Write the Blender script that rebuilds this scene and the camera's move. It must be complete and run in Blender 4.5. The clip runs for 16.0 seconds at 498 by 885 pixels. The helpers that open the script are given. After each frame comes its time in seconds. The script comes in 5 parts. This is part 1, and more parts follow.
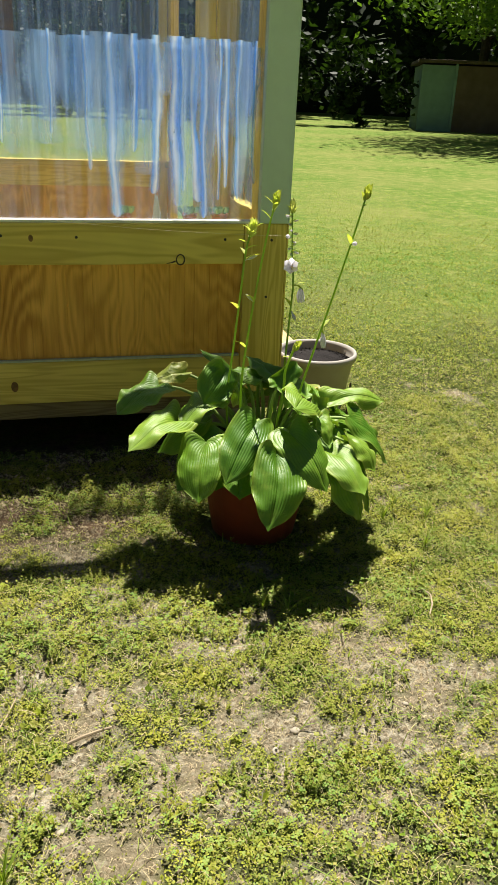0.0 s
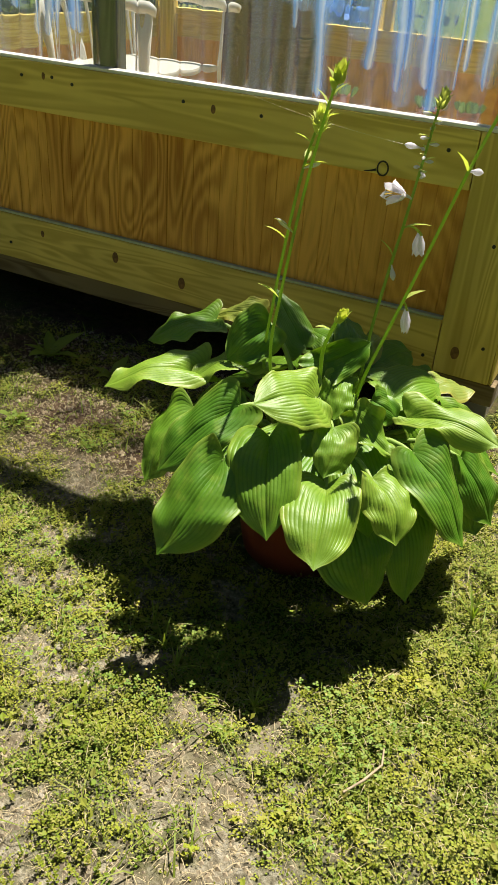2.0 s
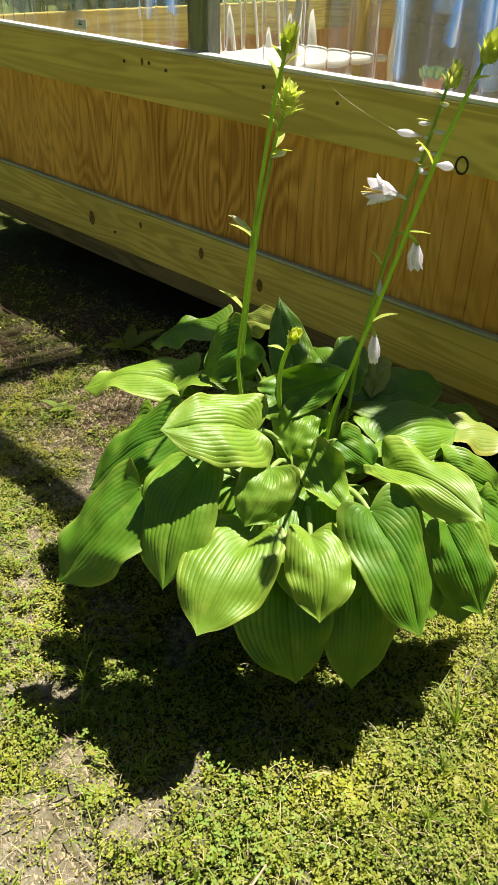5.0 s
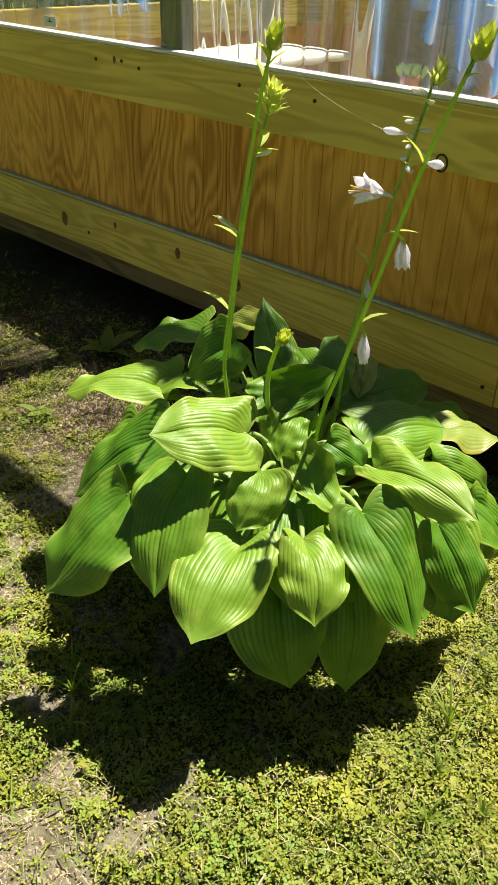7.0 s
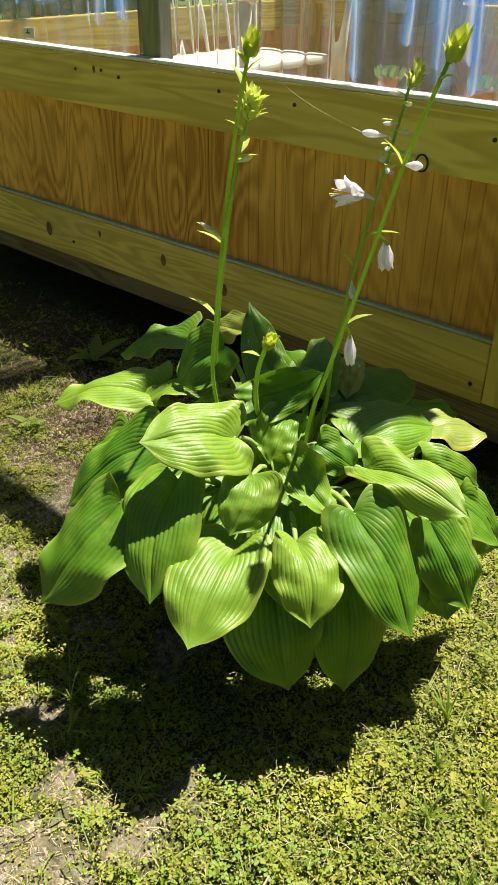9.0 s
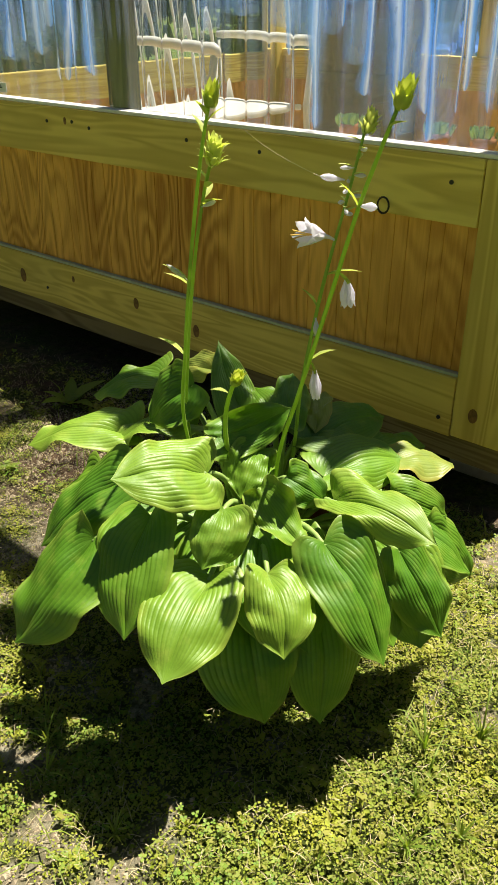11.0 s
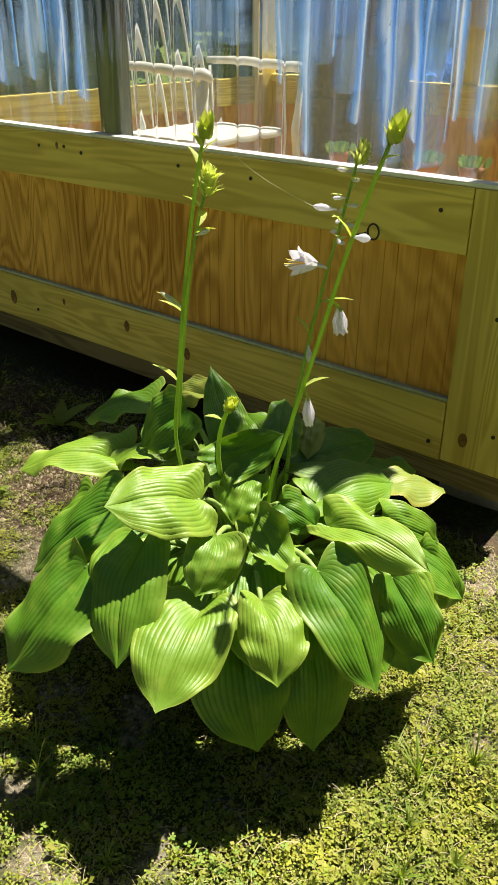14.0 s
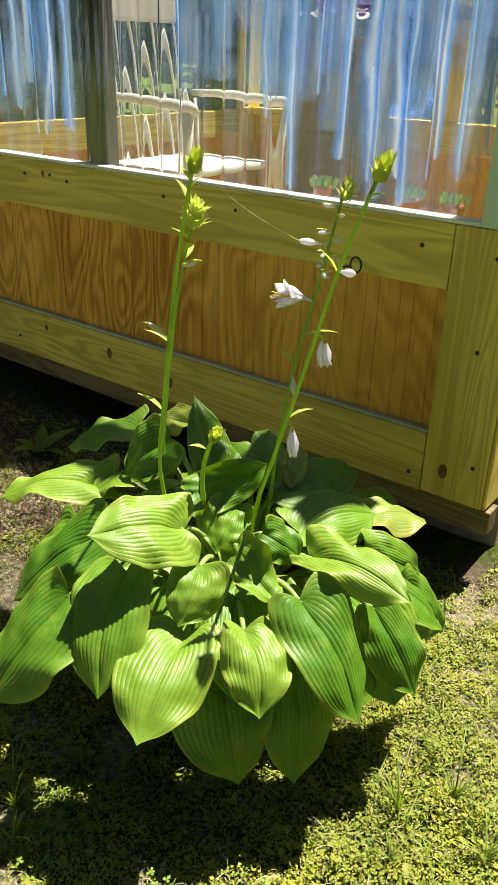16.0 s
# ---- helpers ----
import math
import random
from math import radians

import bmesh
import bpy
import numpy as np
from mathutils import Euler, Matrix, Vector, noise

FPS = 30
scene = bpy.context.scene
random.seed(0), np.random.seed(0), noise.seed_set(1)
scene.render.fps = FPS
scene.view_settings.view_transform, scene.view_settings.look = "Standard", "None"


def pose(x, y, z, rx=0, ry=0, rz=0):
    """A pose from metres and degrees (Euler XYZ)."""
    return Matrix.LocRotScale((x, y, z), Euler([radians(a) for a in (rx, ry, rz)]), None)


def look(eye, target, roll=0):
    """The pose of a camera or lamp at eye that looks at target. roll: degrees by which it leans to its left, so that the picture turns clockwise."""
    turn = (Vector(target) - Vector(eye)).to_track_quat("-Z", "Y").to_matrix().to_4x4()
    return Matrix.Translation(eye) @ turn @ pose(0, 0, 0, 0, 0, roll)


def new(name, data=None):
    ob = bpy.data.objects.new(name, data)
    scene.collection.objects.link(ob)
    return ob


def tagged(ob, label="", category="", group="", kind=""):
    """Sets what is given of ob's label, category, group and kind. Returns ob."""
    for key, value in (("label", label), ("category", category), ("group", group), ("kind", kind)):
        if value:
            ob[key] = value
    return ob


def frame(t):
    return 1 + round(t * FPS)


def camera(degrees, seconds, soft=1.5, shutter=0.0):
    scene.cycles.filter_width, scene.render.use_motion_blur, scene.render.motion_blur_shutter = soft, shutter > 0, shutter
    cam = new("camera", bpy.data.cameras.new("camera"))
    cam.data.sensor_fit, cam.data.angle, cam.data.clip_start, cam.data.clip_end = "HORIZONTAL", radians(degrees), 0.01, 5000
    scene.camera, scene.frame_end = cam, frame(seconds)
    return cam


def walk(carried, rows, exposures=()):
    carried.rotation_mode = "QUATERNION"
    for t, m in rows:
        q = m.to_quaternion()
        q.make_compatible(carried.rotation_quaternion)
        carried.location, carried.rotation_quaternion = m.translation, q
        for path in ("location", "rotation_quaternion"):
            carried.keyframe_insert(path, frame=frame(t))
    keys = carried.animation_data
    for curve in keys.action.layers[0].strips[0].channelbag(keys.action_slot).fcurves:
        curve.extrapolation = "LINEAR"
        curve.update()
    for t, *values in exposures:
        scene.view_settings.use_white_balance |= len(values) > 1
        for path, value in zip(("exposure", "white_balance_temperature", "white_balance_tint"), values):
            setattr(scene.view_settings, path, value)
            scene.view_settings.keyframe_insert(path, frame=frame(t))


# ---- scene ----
cam = camera(34.7, 16.0)
PATH = [
    (0, (-0.761, -2.517, 1.16), (-0.292, -0.746, 0.358), 2.6),
    (0.5, (-0.448, -2.358, 1.141), (-0.273, -0.573, 0.255), 2.6),
    (1, (-0.164, -2.213, 1.148), (-0.272, -0.471, 0.173), 3.0),
    (1.5, (0.056, -2.009, 1.129), (-0.299, -0.319, 0.118), 3.7),
    (2, (0.238, -1.829, 1.083), (-0.491, -0.295, 0.027), 4.5),
    (2.5, (0.349, -1.617, 1.05), (-0.509, -0.175, -0.038), 5.8),
    (3, (0.473, -1.501, 1.04), (-0.54, -0.167, -0.053), 5.6),
    (3.5, (0.5, -1.442, 1.049), (-0.6, -0.166, -0.028), 4.9),
    (4, (0.49, -1.422, 1.043), (-0.671, -0.205, -0.039), 2.3),
    (4.2, (0.488, -1.419, 1.043), (-0.696, -0.221, -0.035), 1.5),
    (6.5, (0.463, -1.424, 1.043), (-0.67, -0.184, -0.043), 1.8),
    (7, (0.454, -1.425, 1.04), (-0.668, -0.173, -0.043), 1.8),
    (7.5, (0.458, -1.422, 1.039), (-0.667, -0.185, -0.058), 1.2),
    (8, (0.455, -1.428, 1.042), (-0.665, -0.18, -0.048), 1.3),
    (8.5, (0.459, -1.428, 1.042), (-0.649, -0.168, -0.047), 1.0),
    (9, (0.459, -1.426, 1.044), (-0.652, -0.158, -0.032), 0.3),
    (9.5, (0.468, -1.428, 1.043), (-0.632, -0.136, -0.016), -0.0),
    (11.8, (0.486, -1.44, 1.054), (-0.636, -0.095, 0.087), -0.5),
    (12, (0.482, -1.442, 1.056), (-0.641, -0.099, 0.088), -0.6),
    (12.5, (0.475, -1.443, 1.057), (-0.65, -0.101, 0.092), -0.4),
    (13, (0.475, -1.437, 1.057), (-0.641, -0.087, 0.09), -0.2),
    (13.5, (0.477, -1.438, 1.057), (-0.632, -0.075, 0.102), 0.1),
    (14, (0.477, -1.437, 1.059), (-0.621, -0.059, 0.112), 0.3),
    (14.5, (0.474, -1.436, 1.06), (-0.621, -0.045, 0.131), 0.4),
    (15, (0.475, -1.438, 1.063), (-0.611, -0.026, 0.152), 0.9),
    (15.5, (0.474, -1.44, 1.065), (-0.61, -0.019, 0.168), 1.3),
    (16, (0.472, -1.445, 1.066), (-0.602, -0.01, 0.179), 1.7),
]
walk(cam, [(t, look(eye, target, roll)) for t, eye, target, roll in PATH], exposures=[(0, 1.05), (1.5, 0.95), (4.0, 1.14), (9.0, 1.14), (14.0, 1.17), (16.0, 1.28)])

# ---------------------------------------------------------------- light
SUN_DIR = Vector((-0.10, -0.39, -1.0)).normalized()      # the way the sunlight travels
world = bpy.data.worlds.new("World")
scene.world = world
world.use_nodes = True
wn, wl = world.node_tree.nodes, world.node_tree.links
sky = wn.new("ShaderNodeTexSky")
sky.sky_type, sky.sun_disc = "NISHITA", False
sky.sun_elevation = math.asin(-SUN_DIR.z)
sky.sun_rotation = math.atan2(-SUN_DIR.x, -SUN_DIR.y)
wl.new(sky.outputs[0], wn["Background"].inputs[0])
wn["Background"].inputs[1].default_value = 0.0190
sun = new("sun", bpy.data.lights.new("sun", "SUN"))
sun.data.energy, sun.data.angle, sun.data.color = 5.0, radians(0.55), (1.0, 0.93, 0.85)
sun.matrix_world = look((0, 0, 0), SUN_DIR)

# ---------------------------------------------------------------- materials


class Nodes:
    """A short way to write a material's nodes."""

    def __init__(self, name):
        self.m = bpy.data.materials.new(name)
        self.m.use_nodes = True
        self.t = self.m.node_tree
        self.b = self.t.nodes["Principled BSDF"]
        self.out = self.t.nodes["Material Output"]

    def add(self, kind, **kw):
        n = self.t.nodes.new(kind)
        for k, v in kw.items():
            if k in n.inputs:
                self.put(n.inputs[k], v)
            else:
                setattr(n, k, v)
        return n

    def put(self, socket, v):
        if isinstance(v, bpy.types.NodeSocket):
            self.t.links.new(v, socket)
        else:
            socket.default_value = v

    def coords(self, sx=1, sy=1, sz=1, kind="Object"):
        c = self.add("ShaderNodeTexCoord")
        m = self.add("ShaderNodeMapping")
        self.t.links.new(c.outputs[kind], m.inputs[0])
        m.inputs["Scale"].default_value = (sx, sy, sz)
        return m.outputs[0]

    def noise(self, vec, scale, detail=4, rough=0.55, dist=0.0):
        n = self.add("ShaderNodeTexNoise")
        self.t.links.new(vec, n.inputs["Vector"])
        n.inputs["Scale"].default_value, n.inputs["Detail"].default_value = scale, detail
        n.inputs["Roughness"].default_value, n.inputs["Distortion"].default_value = rough, dist
        return n.outputs[0]

    def ramp(self, fac, *stops):
        n = self.add("ShaderNodeValToRGB")
        self.t.links.new(fac, n.inputs[0])
        e = n.color_ramp.elements
        while len(e) < len(stops):
            e.new(0.5)
        for q, (p, c) in zip(e, stops):
            q.position = p
            q.color = (*c, 1) if len(c) == 3 else c
        return n.outputs[0]

    def mix(self, fac, a, b, blend="MIX"):
        n = self.add("ShaderNodeMix", data_type="RGBA", blend_type=blend)
        for i, v in ((0, fac), (6, a), (7, b)):
            if isinstance(v, tuple):
                v = (*v, 1) if len(v) == 3 else v
            self.put(n.inputs[i], v)
        return n.outputs[2]

    def math(self, op, a, b=0.0):
        n = self.add("ShaderNodeMath", operation=op)
        self.put(n.inputs[0], a)
        self.put(n.inputs[1], b)
        return n.outputs[0]

    def bump(self, height, strength, distance):
        n = self.add("ShaderNodeBump")
        n.inputs["Strength"].default_value, n.inputs["Distance"].default_value = strength, distance
        self.t.links.new(height, n.inputs["Height"])
        self.t.links.new(n.outputs[0], self.b.inputs["Normal"])
        return n.outputs[0]

    def set(self, **kw):
        names = {"color": "Base Color", "rough": "Roughness", "metal": "Metallic", "spec": "Specular IOR Level"}
        for k, v in kw.items():
            if isinstance(v, tuple) and len(v) == 3:
                v = (*v, 1)
            self.put(self.b.inputs[names[k]], v)
        return self


def wood(name, light, dark, axis="x", stretch=14, rough=0.75, rings=30.0, fine=0.25, heart=0.0):
    """Sawn timber: grain along an axis, growth figure, a ruddy heart and dirt."""
    n = Nodes(name)
    s = [stretch, stretch, stretch]
    s["xyz".index(axis)] = 1.0
    off = n.add("ShaderNodeObjectInfo").outputs["Random"]
    vec = n.add("ShaderNodeVectorMath", operation="ADD")
    n.t.links.new(n.coords(*s), vec.inputs[0])
    n.t.links.new(n.math("MULTIPLY", off, 37.0), vec.inputs[1])
    v = vec.outputs[0]
    fig = n.noise(v, 0.9, 2, 0.45, 1.2)
    ring = n.math("SINE", n.math("MULTIPLY", fig, rings * 2))
    ring = n.math("ADD", n.math("MULTIPLY", ring, 0.34), 0.48)
    grain = n.noise(v, 9.0, 5, 0.7)
    g = n.math("ADD", n.math("MULTIPLY", ring, 1.0 - fine), n.math("MULTIPLY", grain, fine))
    c = n.ramp(g, (0.18, dark), (0.70, light))
    if heart:
        h = n.ramp(n.noise(v, 0.45, 2, 0.5, 0.6), (0.52, (0, 0, 0)), (0.66, (heart, heart, heart)))
        c = n.mix(h, c, (0.40 * light[0], 0.30 * light[1], 0.30 * light[2]))
    blot = n.noise(n.coords(), 3.5, 3)
    c = n.mix(n.ramp(blot, (0.35, (0, 0, 0)), (0.75, (0.5, 0.5, 0.5))), c, tuple(0.62 * a for a in light), "MIX")
    n.set(color=c, rough=rough, spec=0.3)
    n.bump(grain, 0.3, 0.0015)
    return n.m


M_PINE = wood("treated_pine", (0.86, 0.67, 0.17), (0.62, 0.44, 0.09), "x", 12, rings=26, heart=0.45)
M_PINE_UP = wood("treated_pine_upright", (0.86, 0.67, 0.17), (0.62, 0.44, 0.09), "z", 12, rings=26, heart=0.25)
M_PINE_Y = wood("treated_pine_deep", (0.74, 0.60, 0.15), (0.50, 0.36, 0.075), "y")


def plywood(name, light, dark):
    """Rotary-cut veneer: tall arched growth lines with ragged edges."""
    n = Nodes(name)
    big = n.noise(n.coords(6.0, 6.0, 2.0), 1.0, 1.5, 0.4, 0.3)
    rag = n.noise(n.coords(60, 60, 4), 1.0, 3, 0.6)
    ph = n.math("ADD", n.math("MULTIPLY", big, 105.0), n.math("MULTIPLY", rag, 5.0))
    ring = n.math("ADD", n.math("MULTIPLY", n.math("SINE", ph), 0.5), 0.5)
    grain = n.noise(n.coords(170, 170, 7), 1.0, 4, 0.7)
    soft = n.noise(n.coords(5, 5, 1.2), 1.0, 3)
    calm = n.ramp(n.noise(n.coords(2.4, 2.4, 0.9), 1.0, 2), (0.38, (0.25, 0.25, 0.25)), (0.60, (0.60, 0.60, 0.60)))
    g = n.math("ADD", n.math("MULTIPLY", n.math("MULTIPLY", ring, calm), -0.55), n.math("ADD", n.math("MULTIPLY", grain, 0.45), n.math("MULTIPLY", soft, 0.75)))
    c = n.ramp(g, (0.12, dark), (0.70, light))
    n.set(color=c, rough=0.62, spec=0.3)
    n.bump(grain, 0.25, 0.001)
    return n.m


M_PLY = plywood("stained_plywood", (0.88, 0.48, 0.10), (0.42, 0.17, 0.02))
M_BASE = wood("weathered_skid", (0.24, 0.18, 0.09), (0.13, 0.09, 0.04), "x")
M_OLDPOST = wood("weathered_mullion", (0.17, 0.14, 0.09), (0.06, 0.05, 0.035), "z")
# floor is out of view; its pale tone is chosen to bounce light inside
M_FLOOR = wood("pale_floor_board", (0.55, 0.44, 0.27), (0.38, 0.28, 0.15), "y")
M_BENCH = wood("pale_pine", (0.62, 0.48, 0.25), (0.46, 0.33, 0.15), "y")


def plain(name, color, rough=0.5, spread=0.2, scale=30, bump=0.0, metal=0.0, spec=0.4):
    n = Nodes(name)
    a = n.noise(n.coords(), scale, 5)
    b = n.noise(n.coords(), scale * 0.12, 3)
    g = n.math("MULTIPLY", n.math("ADD", a, b), 0.5)
    c = n.ramp(g, (0.3, tuple(max(0, x * (1 - spread)) for x in color)), (0.7, tuple(min(1, x * (1 + spread)) for x in color)))
    n.set(color=c, rough=rough, metal=metal, spec=spec)
    if bump:
        n.bump(a, 0.5, bump)
    return n.m


M_TRIM = plain("grey_green_paint", (0.58, 0.70, 0.63), 0.55, 0.08, 14, 0.0004)
M_SEAL = plain("pale_sealant", (0.50, 0.54, 0.36), 0.8, 0.25, 60, 0.002)
M_FOAM = plain("white_closure_foam", (0.80, 0.78, 0.70), 0.9, 0.15, 70, 0.003)
M_NAIL = plain("dark_nail", (0.03, 0.025, 0.02), 0.5, 0.2, 100)
M_KNOT = plain("dark_knot", (0.20, 0.10, 0.03), 0.6, 0.7, 130, 0.001)
M_TERRA = plain("terracotta_plastic", (0.24, 0.05, 0.022), 0.55, 0.25, 25)
M_GREYPOT = plain("grey_plastic", (0.36, 0.34, 0.30), 0.6, 0.10, 20, 0.0006)
M_SOIL = plain("potting_soil", (0.020, 0.018, 0.017), 0.95, 0.8, 160, 0.006, spec=0.12)
M_BLOCK = plain("concrete_block", (0.36, 0.32, 0.26), 0.9, 0.2, 60, 0.003)
M_PETIOLE = plain("hosta_petiole", (0.26, 0.38, 0.09), 0.5, 0.2, 40)
M_BARK = plain("bark", (0.07, 0.05, 0.035), 0.9, 0.5, 12, 0.01)
M_RUST = plain("rusty_rod", (0.05, 0.035, 0.03), 0.7, 0.4, 60)
M_TWIG = plain("dry_twig", (0.34, 0.27, 0.17), 0.9, 0.35, 60, 0.001)
M_STONE = plain("pale_stone", (0.36, 0.32, 0.24), 0.9, 0.25, 40, 0.003)


def leafy(name, light, dark, trans, rough=0.45, scale=8.0, other=None, glow=0.4):
    """A thin leaf: gloss above, light shining through it."""
    n = Nodes(name)
    a = n.noise(n.coords(), scale, 4)
    c = n.ramp(a, (0.3, dark), (0.7, light))
    isl = n.add("ShaderNodeNewGeometry").outputs["Random Per Island"]
    c = n.mix(n.math("MULTIPLY", n.math("POWER", isl, 1.6), 0.9), c, other or tuple(0.55 * x for x in light))
    n.set(color=c, rough=rough, spec=0.4)
    tr = n.add("ShaderNodeBsdfTranslucent")
    n.t.links.new(n.mix(1.0, c, trans, "MULTIPLY"), tr.inputs[0])
    mx = n.add("ShaderNodeMixShader")
    mx.inputs[0].default_value = glow
    n.t.links.new(n.b.outputs[0], mx.inputs[1])
    n.t.links.new(tr.outputs[0], mx.inputs[2])
    n.t.links.new(mx.outputs[0], n.out.inputs[0])
    return n.m


M_STEM = leafy("hosta_stem", (0.50, 0.66, 0.12), (0.40, 0.58, 0.09), (0.95, 1.0, 0.45), 0.45, 40, other=(0.42, 0.60, 0.10), glow=0.5)


def hosta_material(name, light, dark, edge):
    n = Nodes(name)
    uv = n.add("ShaderNodeTexCoord").outputs["UV"]
    sep = n.add("ShaderNodeSeparateXYZ")
    n.t.links.new(uv, sep.inputs[0])
    s, q = sep.outputs[0], sep.outputs[1]
    big = n.noise(n.coords(), 14, 3)
    rnd = n.add("ShaderNodeObjectInfo").outputs["Random"]
    c = n.ramp(n.math("ADD", n.math("MULTIPLY", big, 0.6), n.math("MULTIPLY", rnd, 0.4)), (0.25, dark), (0.75, light))
    # veins run from the stalk to the tip at a constant share of the half width
    vein = n.math("ADD", n.math("MULTIPLY", n.math("COSINE", n.math("MULTIPLY", q, 113.097)), 0.5), 0.5)
    # vein grooves darkened: the shade inside them is put into the colour
    c = n.mix(n.math("MULTIPLY", n.math("POWER", vein, 4.0), 0.30), c, tuple(0.7 * x for x in dark))
    mott = n.ramp(n.noise(n.coords(), 38, 3), (0.52, (0, 0, 0)), (0.75, (0.35, 0.35, 0.35)))
    c = n.mix(mott, c, edge)
    pucker = n.noise(n.coords(), 95, 2)
    rim = n.math("MULTIPLY", n.math("POWER", n.math("ABSOLUTE", n.math("MULTIPLY", n.math("SUBTRACT", q, 0.5), 2.0)), 9.0), 0.6)
    c = n.mix(rim, c, edge)
    n.set(color=c, rough=0.46, spec=0.5)
    h = n.math("ADD", n.math("MULTIPLY", vein, -0.5), n.math("MULTIPLY", pucker, 1.0))
    nb = n.bump(h, 0.35, 0.0018)
    tr = n.add("ShaderNodeBsdfTranslucent")
    n.t.links.new(n.mix(1.0, c, (0.95, 1.0, 0.35), "MULTIPLY"), tr.inputs[0])
    n.t.links.new(nb, tr.inputs["Normal"])
    mx = n.add("ShaderNodeMixShader")
    mx.inputs[0].default_value = 0.20
    n.t.links.new(n.b.outputs[0], mx.inputs[1])
    n.t.links.new(tr.outputs[0], mx.inputs[2])
    n.t.links.new(mx.outputs[0], n.out.inputs[0])
    return n.m


M_HOSTA = hosta_material("hosta_leaf_green", (0.165, 0.315, 0.018), (0.074, 0.200, 0.009), (0.29, 0.38, 0.05))
# same leaf green, lightened for the blades that face the sun
M_HOSTA_LIT = hosta_material("hosta_leaf_lit", (0.222, 0.360, 0.030), (0.130, 0.265, 0.017), (0.37, 0.44, 0.07))
M_HOSTA_YELLOW = hosta_material("hosta_leaf_yellowing", (0.36, 0.40, 0.06), (0.22, 0.30, 0.05), (0.45, 0.36, 0.06))
M_CLOVER = leafy("ground_cover_leaf", (0.36, 0.38, 0.020), (0.085, 0.185, 0.008), (0.9, 1.0, 0.2), 0.65, 9.0, (0.31, 0.28, 0.06), glow=0.22)
M_TREFOIL = leafy("clover_trefoil", (0.22, 0.34, 0.03), (0.09, 0.20, 0.012), (0.9, 1.0, 0.2), 0.6, 9.0, (0.26, 0.32, 0.04), glow=0.25)
M_GRASS = leafy("grass_blade", (0.32, 0.43, 0.06), (0.19, 0.31, 0.035), (0.9, 1.0, 0.3), 0.55, other=(0.36, 0.38, 0.09), glow=0.5)
M_STRAW = plain("dry_straw", (0.42, 0.35, 0.19), 0.9, 0.4, 20)
M_CRUMB = plain("soil_crumb", (0.34, 0.28, 0.18), 0.95, 0.7, 45)
M_TREELEAF = leafy("tree_leaf", (0.19, 0.31, 0.05), (0.08, 0.17, 0.03), (0.9, 1.0, 0.3), 0.5, 2.0, glow=0.5)
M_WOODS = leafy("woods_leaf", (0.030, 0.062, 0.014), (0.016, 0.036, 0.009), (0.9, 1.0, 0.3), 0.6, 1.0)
M_BUD = leafy("flower_bud_green", (0.80, 0.80, 0.34), (0.62, 0.70, 0.20), (0.95, 1.0, 0.45), 0.5, 60, other=(0.78, 0.78, 0.36), glow=0.6)
M_SCALE = leafy("flower_scale_green", (0.70, 0.72, 0.22), (0.42, 0.53, 0.10), (0.98, 1.0, 0.40), 0.45, 50, other=(0.62, 0.72, 0.14), glow=0.55)
M_PETAL = leafy("white_petal", (0.88, 0.86, 0.88), (0.78, 0.75, 0.82), (1, 1, 1), 0.5, 60, other=(0.80, 0.78, 0.84), glow=0.5)
M_ANTHER = plain("yellow_anther", (0.6, 0.38, 0.05), 0.7, 0.2, 90)


def clear_sheet(name, tint, gloss, bend=True):
    """Clear corrugated plastic: mostly see-through, with a gloss on it."""
    n = Nodes(name)
    if bend:
        tr = n.add("ShaderNodeBsdfRefraction")
        tr.inputs["IOR"].default_value, tr.inputs["Roughness"].default_value = 1.015, 0.0
    else:
        tr = n.add("ShaderNodeBsdfTransparent")
    haze = n.noise(n.coords(40, 40, 1.5), 1.0, 3)
    n.t.links.new(n.ramp(haze, (0.3, tuple(0.86 * x for x in tint)), (0.7, tint)), tr.inputs[0])
    gl = n.add("ShaderNodeBsdfGlossy")
    gl.inputs["Roughness"].default_value = 0.06
    fr = n.add("ShaderNodeLayerWeight")
    bp = n.add("ShaderNodeBump")
    bp.inputs["Strength"].default_value, bp.inputs["Distance"].default_value = 0.5, 0.004
    n.t.links.new(n.noise(n.coords(1, 1, 0.35), 9, 2), bp.inputs["Height"])
    n.t.links.new(bp.outputs[0], gl.inputs["Normal"])
    n.t.links.new(bp.outputs[0], fr.inputs["Normal"])
    mx = n.add("ShaderNodeMixShader")
    f = n.math("ADD", n.math("MULTIPLY", n.math("POWER", fr.outputs["Facing"], 4.0), 0.6), gloss)
    n.t.links.new(f, mx.inputs[0])
    n.t.links.new(tr.outputs[0], mx.inputs[1])
    n.t.links.new(gl.outputs[0], mx.inputs[2])
    # dust film with the blue of scattered skylight put into its colour
    skylit_dust = n.add("ShaderNodeBsdfTranslucent")
    skylit_dust.inputs[0].default_value = (0.38, 0.60, 1.0, 1)
    last = n.add("ShaderNodeMixShader")
    film = n.noise(n.coords(26, 26, 0.9), 1.0, 5, 0.65)
    n.t.links.new(n.ramp(film, (0.40, (0.02, 0.02, 0.02)), (0.78, (0.17, 0.17, 0.17))), last.inputs[0])
    n.t.links.new(mx.outputs[0], last.inputs[1])
    n.t.links.new(skylit_dust.outputs[0], last.inputs[2])
    n.t.links.new(last.outputs[0], n.out.inputs[0])
    return n.m


M_CLEAR = clear_sheet("clear_corrugated_plastic", (0.95, 0.96, 0.97), 0.11)
M_ROOF = clear_sheet("clear_roof_plastic", (0.78, 0.78, 0.76), 0.05, False)


